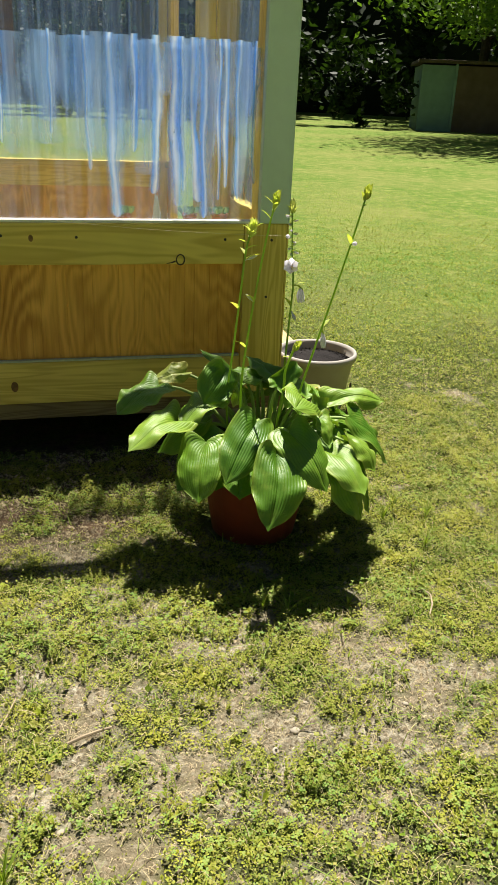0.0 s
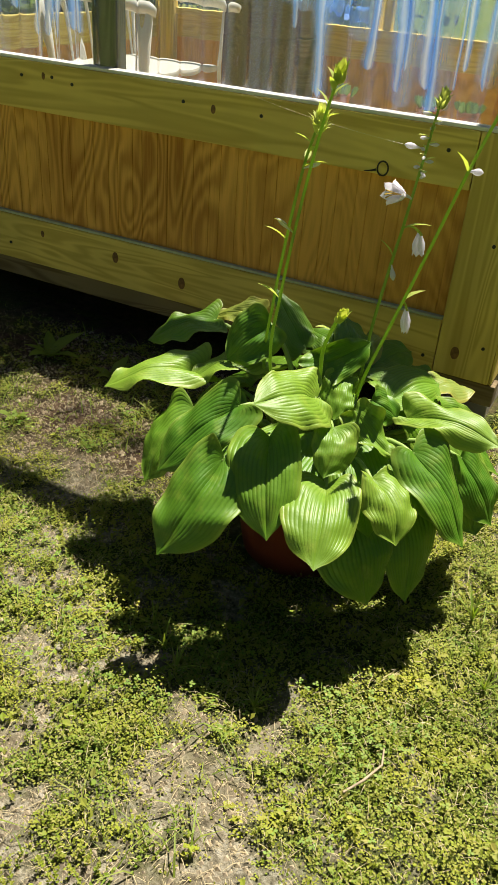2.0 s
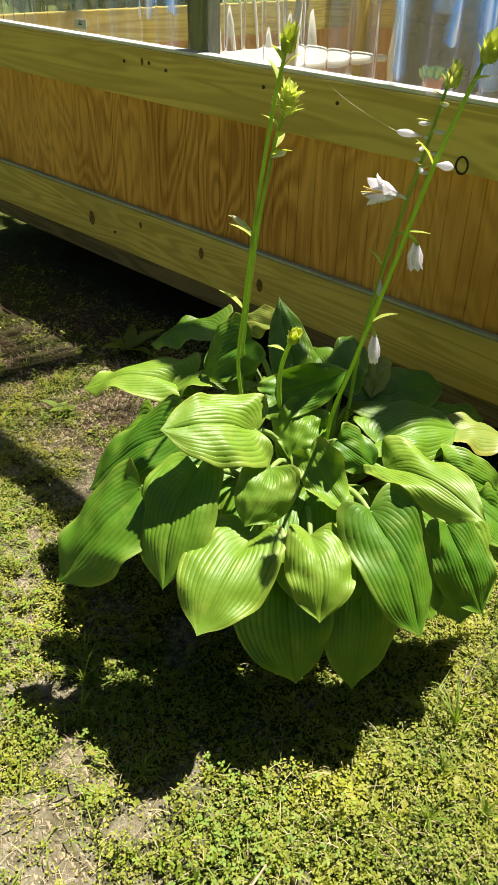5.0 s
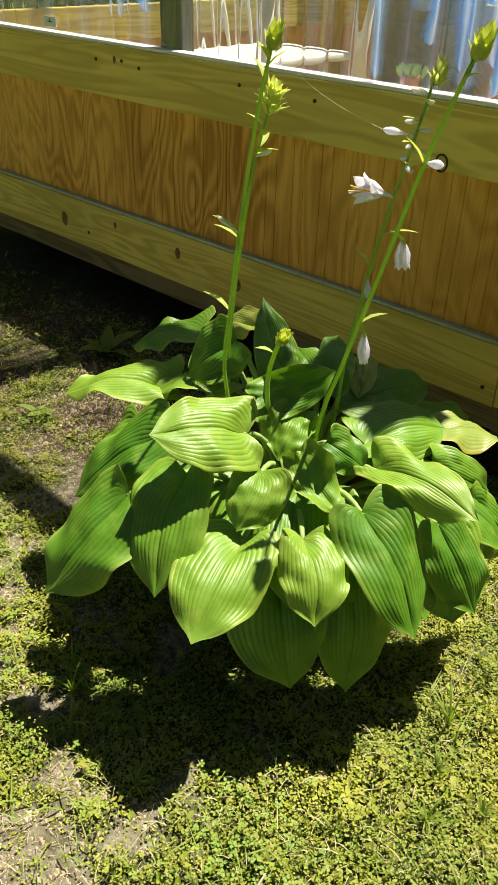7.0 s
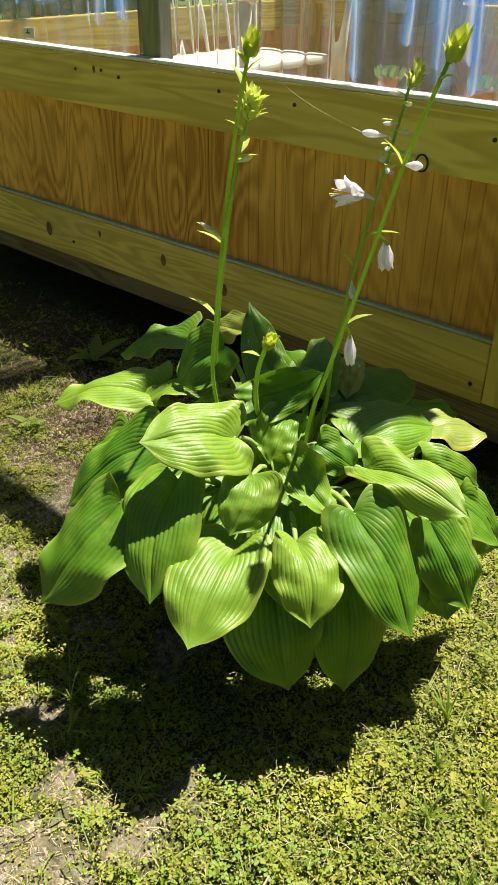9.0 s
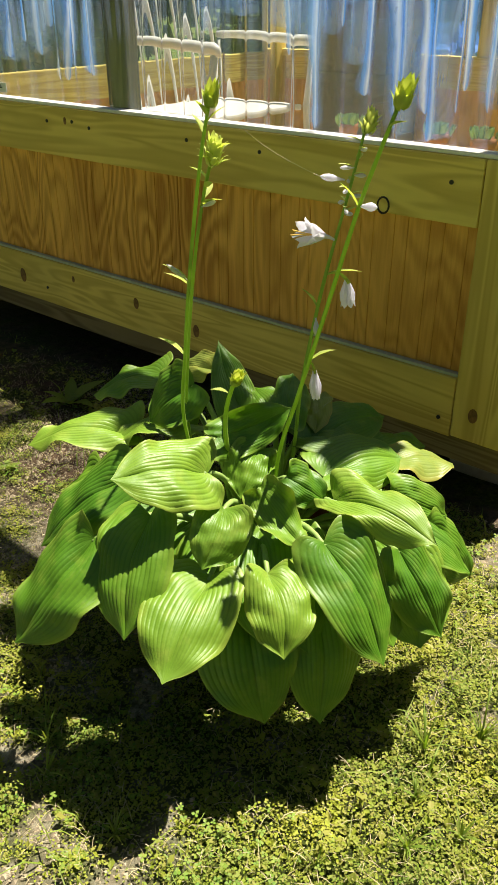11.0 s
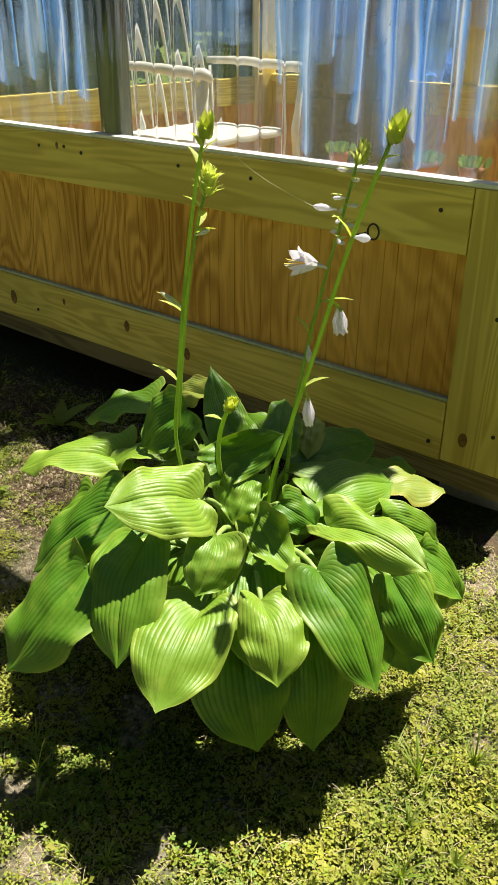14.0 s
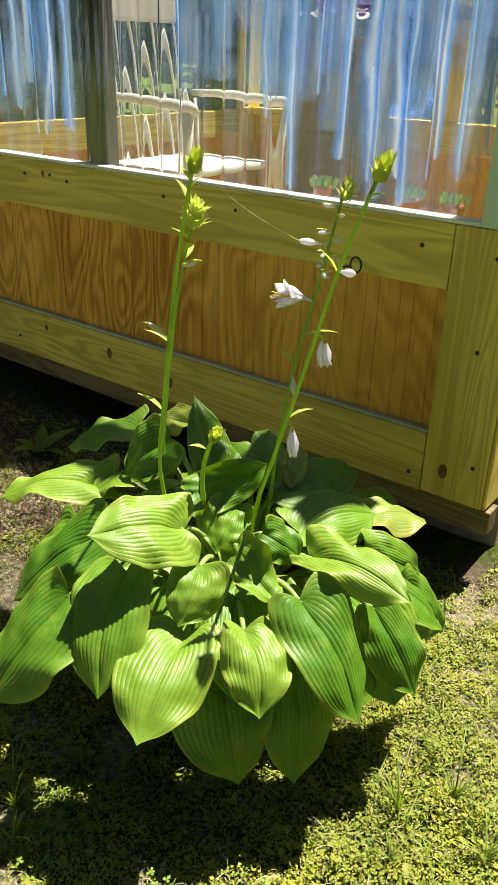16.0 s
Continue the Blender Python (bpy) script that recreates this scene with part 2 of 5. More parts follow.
def film_material(name, gain, core_gain):
    """Milky pale blue film dried on the clear sheet: soft blue at its edges, white along its core."""
    n = Nodes(name)
    sep = n.add("ShaderNodeSeparateXYZ")
    n.t.links.new(n.add("ShaderNodeTexCoord").outputs["UV"], sep.inputs[0])
    rnd = n.add("ShaderNodeObjectInfo").outputs["Random"]
    wob = n.math("MULTIPLY", n.math("SUBTRACT", n.noise(n.coords(30, 30, 12), 1.0, 3), 0.5), 0.35)
    off = n.math("ADD", n.math("SUBTRACT", sep.outputs[0], 0.5), wob)
    edge = n.math("ABSOLUTE", n.math("MULTIPLY", off, 2.0))
    lane = n.math("ABSOLUTE", n.math("SUBTRACT", off, n.math("MULTIPLY", n.math("SUBTRACT", rnd, 0.5), 0.5)))
    core = n.ramp(lane, (0.02, (core_gain, core_gain, core_gain)), (0.26, (0, 0, 0)))
    c = n.mix(core, n.ramp(n.noise(n.coords(9, 9, 2.0), 1.0, 3), (0.35, (0.15, 0.42, 1.0)), (0.7, (0.40, 0.66, 1.0))), (0.86, 0.94, 1.0))
    df = n.add("ShaderNodeBsdfTranslucent")
    dd = n.add("ShaderNodeBsdfDiffuse")
    n.t.links.new(c, df.inputs[0])
    n.t.links.new(c, dd.inputs[0])
    tr = n.add("ShaderNodeBsdfTransparent")
    a = n.add("ShaderNodeMixShader")
    a.inputs[0].default_value = 0.30
    n.t.links.new(df.outputs[0], a.inputs[1])
    n.t.links.new(dd.outputs[0], a.inputs[2])
    b = n.add("ShaderNodeMixShader")
    streaky = n.ramp(n.noise(n.coords(70, 70, 3.0), 1.0, 4), (0.3, (0.7, 0.7, 0.7)), (0.65, (1, 1, 1)))
    side = n.ramp(edge, (0.30, (1, 1, 1)), (0.98, (0, 0, 0)))
    foot = n.ramp(sep.outputs[1], (0.0, (0.6, 0.6, 0.6)), (0.4, (1, 1, 1)))
    n.t.links.new(n.math("MULTIPLY", n.math("MULTIPLY", n.math("MULTIPLY", streaky, side), foot), gain), b.inputs[0])
    n.t.links.new(tr.outputs[0], b.inputs[1])
    n.t.links.new(a.outputs[0], b.inputs[2])
    n.t.links.new(b.outputs[0], n.out.inputs[0])
    return n.m


M_FILM = film_material("milky_film", 0.95, 0.9)
M_HAZE = film_material("pale_haze", 0.55, 0.35)

# ---------------------------------------------------------------- mesh helpers


def part(name, bm, material, parent=None, label="", smooth=False):
    me = bpy.data.meshes.new(name)
    bm.to_mesh(me)
    bm.free()
    if smooth:
        me.shade_smooth()
    me.materials.append(material)
    ob = new(name, me)
    if parent:
        ob.parent = parent
    return tagged(ob, label)


def thing(name, label, category, group="", kind="", at=(0, 0, 0)):
    ob = new(name)
    ob.location = at
    return tagged(ob, label, category, group, kind)


def box(x0, x1, y0, y1, z0, z1, bevel=0.004):
    bm = bmesh.new()
    bmesh.ops.create_cube(bm, size=1)
    for v in bm.verts:
        v.co = Vector((x0 + (v.co.x + 0.5) * (x1 - x0), y0 + (v.co.y + 0.5) * (y1 - y0), z0 + (v.co.z + 0.5) * (z1 - z0)))
    if bevel:
        bmesh.ops.bevel(bm, geom=bm.edges[:], offset=bevel, segments=2, affect="EDGES", profile=0.6)
    return bm


def tube(points, radii, sides=8, cap=True):
    """A round bar through points, with a radius at each."""
    bm = bmesh.new()
    rings = []
    pts = [Vector(p) for p in points]
    up = Vector((0.31, 0.17, 0.93))
    for i, p in enumerate(pts):
        d = (pts[min(i + 1, len(pts) - 1)] - pts[max(i - 1, 0)]).normalized()
        a = d.cross(up)
        a = (a if a.length > 1e-3 else d.cross(Vector((1, 0, 0)))).normalized()
        b = d.cross(a)
        r = radii[i] if hasattr(radii, "__len__") else radii
        rings.append([bm.verts.new(p + r * (math.cos(k * math.tau / sides) * a + math.sin(k * math.tau / sides) * b)) for k in range(sides)])
    for u, w in zip(rings, rings[1:]):
        for k in range(sides):
            bm.faces.new((u[k], u[(k + 1) % sides], w[(k + 1) % sides], w[k]))
    if cap:
        bm.faces.new(rings[0][::-1])
        bm.faces.new(rings[-1])
    bmesh.ops.recalc_face_normals(bm, faces=bm.faces[:])
    return bm


def bezier(a, b, c, n=10):
    a, b, c = Vector(a), Vector(b), Vector(c)
    return [(1 - t) ** 2 * a + 2 * t * (1 - t) * b + t * t * c for t in (i / n for i in range(n + 1))]


def lathe(profile, centre, sides=40):
    """A turned shape: (radius, height) pairs about an upright axis."""
    bm = bmesh.new()
    c = Vector(centre)
    rings = [[bm.verts.new(c + Vector((r * math.cos(k * math.tau / sides), r * math.sin(k * math.tau / sides), h))) for k in range(sides)] for r, h in profile]
    for u, w in zip(rings, rings[1:]):
        for k in range(sides):
            bm.faces.new((u[k], u[(k + 1) % sides], w[(k + 1) % sides], w[k]))
    bm.faces.new(rings[0][::-1])
    bm.faces.new(rings[-1])
    bmesh.ops.recalc_face_normals(bm, faces=bm.faces[:])
    return bm


def soup(name, verts, faces, material, label, category, kind="stuff", smooth=False, parent=None):
    me = bpy.data.meshes.new(name)
    me.from_pydata(verts, [], faces)
    if smooth:
        me.shade_smooth()
    me.materials.append(material)
    ob = new(name, me)
    if parent:
        ob.parent = parent
        return tagged(ob, label, kind=kind)
    return tagged(ob, label, category, kind=kind)


# ---------------------------------------------------------------- ground


def rise(x, y):
    """The yard climbs gently away from the greenhouse."""
    d = math.hypot(x, y)
    z = 0.02 + 0.011 * max(0.0, d - 4.0)
    n = noise.noise(Vector((x * 0.9, y * 0.9, 0))) * 0.012 + noise.noise(Vector((x * 4, y * 4, 3))) * 0.007
    return z + n * min(1.0, 6.0 / (d + 1))


BARE = [(-0.56, -1.46, 0.09), (-0.16, -1.43, 0.07), (-0.76, -1.52, 0.07), (-0.83, -1.13, 0.06), (-0.73, -1.22, 0.05), (-0.03, -1.20, 0.08), (-0.45, -1.31, 0.05), (-0.33, -1.34, 0.05),
        (-0.42, -1.12, 0.05), (-0.15, -1.11, 0.05), (-0.66, -1.58, 0.06), (-0.14, -1.20, 0.06), (-0.05, -1.33, 0.07), (-0.37, -1.02, 0.04), (-0.36, -1.38, 0.05), (-0.66, -0.49, 0.08),
        (0.03, -1.29, 0.06), (0.88, 0.36, 0.12), (0.92, 0.90, 0.12), (0.0, -0.05, 0.10), (0.30, 0.05, 0.10), (-0.95, -0.42, 0.09), (-0.78, -0.62, 0.08), (1.10, 0.05, 0.10)]


def bare_shade(x, y):
    """Bare dark earth by and under the greenhouse, shade painted in, 0 to 1."""
    if not -3.0 < x < 0.3 or not -0.9 < y < 2.5:
        return 0.0
    f = min(1.0, (y + 0.78) / 0.25, (x + 3.0) / 0.4, (-0.30 - x) / 0.25 if y < 0 else 1.0)
    return max(0.0, min(1.0, f + 0.5 * noise.noise(Vector((x * 4, y * 4, 61)))))


def cover(x, y):
    """How far low plants hide the soil, 0 to 1."""
    c = 0.96 + 0.45 * noise.noise(Vector((x * 2.6, y * 2.6, 7))) + 0.95 * noise.noise(Vector((x * 9, y * 9, 2))) + 1.05 * noise.noise(Vector((x * 22, y * 22, 4))) + 0.6 * noise.noise(Vector((x * 55, y * 55, 8)))
    c += 0.35 * max(-1.0, min(1.0, x + 0.25)) + 0.25 * max(-0.6, min(0.8, y + 0.9))
    for bx, by, r in BARE:
        k = ((x - bx) ** 2 + (y - by) ** 2) / (r * r)
        if k < 4:
            c -= 0.85 * math.exp(-k)
    c -= (0.62 if y > -0.05 else 0.32) * bare_shade(x, y)
    return max(0.0, min(1.0, c))


def build_ground():
    xs = sorted({round(v, 4) for v in (*np.arange(-2.4, 2.0, 0.03), *np.arange(-4.5, 4.5, 0.1), *np.arange(-9, 9, 0.4), *np.arange(-40, 41, 4.0), *np.arange(-400, 401, 40.0))})
    ys = sorted({round(v, 4) for v in (*np.arange(-2.4, 1.6, 0.03), *np.arange(-4.5, 4.5, 0.1), *np.arange(-9, 9, 0.4), *np.arange(-40, 41, 4.0), *np.arange(-400, 401, 40.0))})
    vs = [(x, y, rise(x, y)) for y in ys for x in xs]
    nx = len(xs)
    fs = [(j * nx + i, j * nx + i + 1, (j + 1) * nx + i + 1, (j + 1) * nx + i) for j in range(len(ys) - 1) for i in range(nx - 1)]
    n = Nodes("lawn_soil")
    v = n.coords()
    soil = n.ramp(n.noise(v, 55, 6, 0.7), (0.34, (0.045, 0.037, 0.025)), (0.5, (0.225, 0.20, 0.135)), (0.68, (0.54, 0.50, 0.38)))
    soil = n.mix(n.ramp(n.noise(v, 5, 3), (0.4, (0, 0, 0)), (0.7, (0.7, 0.7, 0.7))), soil, (0.19, 0.155, 0.09))
    moss = n.ramp(n.noise(v, 90, 4, 0.65), (0.3, (0.014, 0.019, 0.004)), (0.55, (0.065, 0.085, 0.012)), (0.85, (0.19, 0.17, 0.05)))
    lawn = n.ramp(n.noise(v, 60, 6, 0.8), (0.36, (0.030, 0.068, 0.010)), (0.50, (0.122, 0.185, 0.028)), (0.64, (0.25, 0.275, 0.070)))
    clump = n.noise(v, 7, 5, 0.7)
    lawn = n.mix(n.ramp(clump, (0.38, (0.75, 0.75, 0.75)), (0.52, (0, 0, 0))), lawn, (0.065, 0.145, 0.012))
    lawn = n.mix(n.ramp(clump, (0.54, (0, 0, 0)), (0.70, (0.7, 0.7, 0.7))), lawn, (0.30, 0.30, 0.10))
    lawn = n.mix(n.ramp(n.noise(v, 0.55, 4, 0.6), (0.45, (0, 0, 0)), (0.62, (0.55, 0.55, 0.55))), lawn, (0.205, 0.215, 0.060))
    # brown soil, darkened further for the dim light beside the greenhouse
    shaded_soil = n.add("ShaderNodeAttribute", attribute_name="shaded_soil")
    soil = n.mix(shaded_soil.outputs["Fac"], soil, n.ramp(n.noise(v, 40, 5, 0.7), (0.35, (0.030, 0.020, 0.012)), (0.68, (0.13, 0.085, 0.05))))
    at = n.add("ShaderNodeAttribute", attribute_name="cover")
    near = n.add("ShaderNodeAttribute", attribute_name="near")
    c = n.mix(at.outputs["Fac"], soil, moss)
    c = n.mix(near.outputs["Fac"], lawn, c)
    n.set(color=c, rough=0.95, spec=0.15)
    n.bump(n.noise(v, 70, 6, 0.7), 0.9, 0.012)
    ob = soup("ground", vs, fs, n.m, "mossy lawn with clover, dry grass and bare sandy soil patches", "lawn", "structure", True)
    a = ob.data.attributes.new("cover", "FLOAT", "POINT")
    b = ob.data.attributes.new("near", "FLOAT", "POINT")
    a.data.foreach_set("value", [0.78 + (cover(x, y) - 0.78) * max(0.0, min(1.0, 2.9 - math.hypot(x + 0.2, y + 0.4))) for x, y, z in vs])
    d = ob.data.attributes.new("shaded_soil", "FLOAT", "POINT")
    d.data.foreach_set("value", [bare_shade(x, y) for x, y, z in vs])
    b.data.foreach_set("value", [max(0.0, min(1.0, 1.5 - math.hypot(x, y + 0.6) / 2.6 + 0.5 * noise.noise(Vector((x * 1.3, y * 1.3, 15))))) for x, y, z in vs])


build_ground()


def scatter(count, region, rng, keep):
    x0, x1, y0, y1 = region
    out = []
    while count > 0:
        x, y = rng.uniform(x0, x1), rng.uniform(y0, y1)
        count -= 1
        if rng.random() < keep(x, y):
            out.append((x, y))
    return out


def in_pot(x, y):
    return (x + 0.23) ** 2 + (y + 0.56) ** 2 < 0.0225 or (x - 0.22) ** 2 + (y - 0.30) ** 2 < 0.014


def build_cover():
    rng = random.Random(5)
    vs, fs = [], []

    def leaflet(x, y, z, size, yaw, tip):
        ca, sa, up = math.cos(yaw) * size, math.sin(yaw) * size, math.tan(tip) * size
        i = len(vs)
        vs.extend(((x, y, z), (x + 0.5 * ca - 0.42 * sa, y + 0.5 * sa + 0.42 * ca, z + 0.6 * up), (x + ca, y + sa, z + up * 0.8),
                   (x + 0.5 * ca + 0.42 * sa, y + 0.5 * sa - 0.42 * ca, z + 0.6 * up)))
        fs.append((i, i + 1, i + 2, i + 3))

    blocked = lambda x, y: in_pot(x, y) or (0.02 < y < 2.3 and -2.4 < x < 0.02)

    def feather(x, y, region, soft):
        x0, x1, y0, y1 = region
        return max(0.0, min(1.0, min(x - x0, x1 - x, y - y0, y1 - y) / soft + 0.5 * noise.noise(Vector((x * 3, y * 3, 30)))))

    for count, region, size, soft in ((200000, (-1.4, 1.0, -1.9, 0.5), 0.82, 0.3), (80000, (-2.6, 2.6, -2.8, 2.4), 1.25, 0.9), (70000, (-4.6, 5.2, -4.6, 5.6), 2.2, 2.2)):
        for x, y in scatter(count, region, rng, lambda x, y: 0.0 if blocked(x, y) else feather(x, y, region, soft) * (0.03 + 0.97 * cover(x, y) ** 1.6)):
            k = cover(x, y)
            h = rng.uniform(0.001, 0.020) * (0.2 + k) * (0.5 + 4.2 * max(0.0, noise.noise(Vector((x * 17, y * 17, 5)))) + 1.6 * max(0.0, noise.noise(Vector((x * 5, y * 5, 9)))))
            z = rise(x, y)
            for _ in range(3):
                leaflet(x + rng.gauss(0, 0.005), y + rng.gauss(0, 0.005), z + h * rng.uniform(0.3, 1), size * rng.uniform(0.003, 0.007), rng.uniform(0, 6.3), rng.uniform(-0.45, 1.0))
    # taller spikes among the bare patches
    for x, y in scatter(1500, (-0.95, -0.15, -1.55, -0.72), rng, lambda x, y: max(0.0, 0.1 + 1.5 * noise.noise(Vector((x * 7, y * 7, 44))))):
        z, top = rise(x, y), rng.uniform(0.022, 0.046)
        lx, ly = rng.gauss(0, 0.15), rng.gauss(0, 0.15)
        for k in range(16):
            f = (k + 1) / 16
            leaflet(x + lx * top * f, y + ly * top * f, z + top * f, rng.uniform(0.004, 0.0065) * (1.2 - 0.6 * f), k * 2.4 + rng.uniform(-0.4, 0.4), rng.uniform(0.3, 1.0))
    # upright sprigs of the creeping plants
    for x, y in scatter(26000, (-1.25, 0.75, -1.75, 0.1), rng, lambda x, y: 0.0 if blocked(x, y) else max(0.0, cover(x, y) - 0.35) * max(0.0, 0.15 + 1.6 * noise.noise(Vector((x * 6, y * 6, 21))))):
        z, top = rise(x, y), rng.uniform(0.010, 0.030)
        lx, ly = rng.gauss(0, 0.25), rng.gauss(0, 0.25)
        for k in range(9):
            f = (k + 1) / 9
            leaflet(x + lx * top * f, y + ly * top * f, z + top * f, rng.uniform(0.0035, 0.006) * (1.15 - 0.5 * f), k * 2.4 + rng.uniform(-0.4, 0.4), rng.uniform(0.2, 0.9))
    soup("ground_cover", vs, fs, M_CLOVER, "low yellow-green clover and moss growing over the soil", "ground cover")
    vs.clear(), fs.clear()
    for x, y in scatter(16000, (-1.3, 1.0, -1.85, 0.3), rng, lambda x, y: 0.0 if blocked(x, y) else max(0.0, min(1.0, 3.0 * noise.noise(Vector((x * 3.5, y * 3.5, 71))) + 0.1)) * cover(x, y)):
        z, top, turn = rise(x, y), rng.uniform(0.012, 0.026), rng.uniform(0, 6.3)
        size = rng.uniform(0.0045, 0.0075)
        for k in range(3):
            leaflet(x, y, z + top, size, turn + k * 2.1, rng.uniform(-0.15, 0.25))
    soup("clover_leaves", vs, fs, M_TREFOIL, "small three-part green clover leaves in the lawn", "clover")

    vs, fs, ds, df = [], [], [], []

    def blade(V, Fc, x, y, z, length, width, yaw, lean):
        ca, sa = math.cos(yaw), math.sin(yaw)
        i = len(V)
        for k, (f, w) in enumerate(((0, 1), (0.5, 0.8))):
            out = lean * length * f * f
            h = length * f * (1 - 0.35 * lean * f)
            V.append((x + ca * out - sa * width * w, y + sa * out + ca * width * w, z + h))
            V.append((x + ca * out + sa * width * w, y + sa * out - ca * width * w, z + h))
        V.append((x + ca * lean * length, y + sa * lean * length, z + length * (1 - 0.35 * lean)))
        Fc.append((i, i + 1, i + 3, i + 2))
        Fc.append((i + 2, i + 3, i + 4))

    free = lambda x, y: not blocked(x, y)
    for x, y in scatter(26000, (-1.9, 1.6, -2.0, 1.2), rng, lambda x, y: (0.12 + 0.5 * cover(x, y)) if free(x, y) else 0.0):
        blade(vs, fs, x, y, rise(x, y) - 0.002, rng.uniform(0.008, 0.030) * (1 + 1.2 * (rng.random() < 0.08) * (x > -0.35)), rng.uniform(0.0005, 0.0011), rng.uniform(0, 6.3), rng.uniform(0.2, 1.0))
    for x, y in scatter(190000, (-1.5, 7.0, 0.6, 8.5), rng, lambda x, y: max(0.0, 0.9 - 0.10 * math.hypot(x, y)) if (x > 0.02 or y > 2.4) and x > -0.6 + y * 0.02 and (x < 1.6 or y > 1.2 or x < 9) else 0.0):
        blade(vs, fs, x, y, rise(x, y) - 0.002, rng.uniform(0.012, 0.035), rng.uniform(0.0008, 0.002), rng.uniform(0, 6.3), rng.uniform(0.5, 1.6))
    for x, y in scatter(2600, (-1.3, 1.0, -1.85, 0.3), rng, lambda x, y: max(0.0, 0.35 + 1.2 * noise.noise(Vector((x * 4, y * 4, 81)))) if free(x, y) else 0.0):
        blade(vs, fs, x, y, rise(x, y), rng.uniform(0.03, 0.07), rng.uniform(0.0009, 0.0019), rng.uniform(0, 6.3), rng.uniform(0.6, 1.7))
    soup("grass_blades", vs, fs, M_GRASS, "short green grass blades on the lawn", "grass")
    for x, y in scatter(60000, (-1.6, 1.3, -2.0, 0.8), rng, lambda x, y: (1.0 - 0.45 * cover(x, y)) if free(x, y) else 0.0):
        blade(ds, df, x, y, rise(x, y) + rng.uniform(0.0, 0.004) + 0.014 * cover(x, y), rng.choice((0.004, 0.006, 0.008, 0.011, 0.018)), rng.uniform(0.0003, 0.0007), rng.uniform(0, 6.3), rng.uniform(1.3, 2.6))
    cs, cf = [], []
    for x, y in scatter(60000, (-1.3, 1.0, -1.8, 0.5), rng, lambda x, y: (1.0 - cover(x, y)) ** 1.2 if free(x, y) else 0.0):
        r, z, i = rng.choice((0.0012, 0.0018, 0.0026, 0.0036, 0.0055)), rise(x, y), len(cs)
        for dx, dy, dz in ((1, 0, 0), (0, 1, 0), (-1, 0, 0), (0, -1, 0), (0, 0, 1)):
            cs.append((x + dx * r * rng.uniform(0.6, 1.4), y + dy * r * rng.uniform(0.6, 1.4), z + dz * r * rng.uniform(0.7, 1.3)))
        cf += [(i, i + 1, i + 4), (i + 1, i + 2, i + 4), (i + 2, i + 3, i + 4), (i + 3, i, i + 4)]
    soup("soil_crumbs", cs, cf, M_CRUMB, "tan crumbs of dry soil on bare patches", "soil")
    soup("dry_grass", ds, df, M_STRAW, "dry straw-coloured grass lying on bare soil", "dry grass")


build_cover()

# ---------------------------------------------------------------- greenhouse

W, D = 2.34, 2.20             # length of the front, depth
Z0, Z1, Z2, Z3, Z4 = 0.205, 0.343, 0.654, 0.780, 1.92
house = thing("greenhouse", "small timber greenhouse with stained plywood skirting and clear corrugated plastic walls", "greenhouse")


def corrugated(x0, x1, z0, z1, place, pitch=0.063, depth=0.009):
    """A sheet with upright waves; place(x, y, z) puts its points into the wall."""
    bm = bmesh.new()
    n = max(8, int((x1 - x0) / pitch * 10))
    lo, hi = [], []
    for i in range(n + 1):
        x = x0 + (x1 - x0) * i / n
        y = depth * math.sin(x / pitch * math.tau)
        lo.append(bm.verts.new(place(x, y, z0)))
        hi.append(bm.verts.new(place(x, y, z1)))
    for i in range(n):
        bm.faces.new((lo[i], lo[i + 1], hi[i + 1], hi[i]))
    return bm


def grooved(x0, x1, z0, z1, place, pitch=0.050, groove=0.0026):
    """A plywood panel with narrow upright grooves."""
    bm = bmesh.new()
    xs = [(x0, 0)]
    x = x0 + pitch
    k = 0
    while x < x1 - 0.01:
        xs += [(x - groove / 2, 0), (x - groove / 4, 0.0018), (x + groove / 4, 0.0018), (x + groove / 2, 0)]
        k += 1
        x += pitch if k % 2 else pitch * 0.62
    xs.append((x1, 0))
    lo = [bm.verts.new(place(a, d, z0)) for a, d in xs]
    hi = [bm.verts.new(place(a, d, z1)) for a, d in xs]
    lb = [bm.verts.new(place(a, 0.014, z0)) for a in (x0, x1)]
    hb = [bm.verts.new(place(a, 0.014, z1)) for a in (x0, x1)]
    for i in range(len(xs) - 1):
        bm.faces.new((lo[i], lo[i + 1], hi[i + 1], hi[i]))
    bm.faces.new((lb[1], lb[0], hb[0], hb[1]))
    return bm


front = lambda x, y, z: (x, 0.022 + y, z)
sheet = lambda x, y, z: (x, 0.024 + y, z)

# front wall
part("rail", box(-W + 0.14, -0.142, 0, 0.038, Z2, Z3), M_PINE, house)
part("rail", box(-W + 0.14, -0.142, 0.001, 0.038, Z0, Z1), M_PINE, house)
part("corner_board", box(-0.140, 0.0, 0.0, 0.036, Z0 + 0.004, Z3), M_PINE_UP, house)
part("corner_board", box(-W, -W + 0.138, 0.0, 0.036, Z0 + 0.004, Z3), M_PINE_UP, house)
part("corner_trim", box(-0.092, 0.002, -0.002, 0.034, Z3 + 0.002, Z4, 0.002), M_TRIM, house, "smooth grey-green upright corner trim")
part("corner_trim", box(-W - 0.002, -W + 0.09, -0.002, 0.034, Z3 + 0.002, Z4, 0.002), M_TRIM, house)
part("plywood_panel", grooved(-W + 0.13, -0.13, Z1 - 0.01, Z2 + 0.01, front), M_PLY, house, "orange-stained grooved plywood panel")
part("sealant_strip", box(-W + 0.14, -0.142, 0.006, 0.022, Z1, Z1 + 0.007, 0.002), M_SEAL, house, "pale green sealant line")
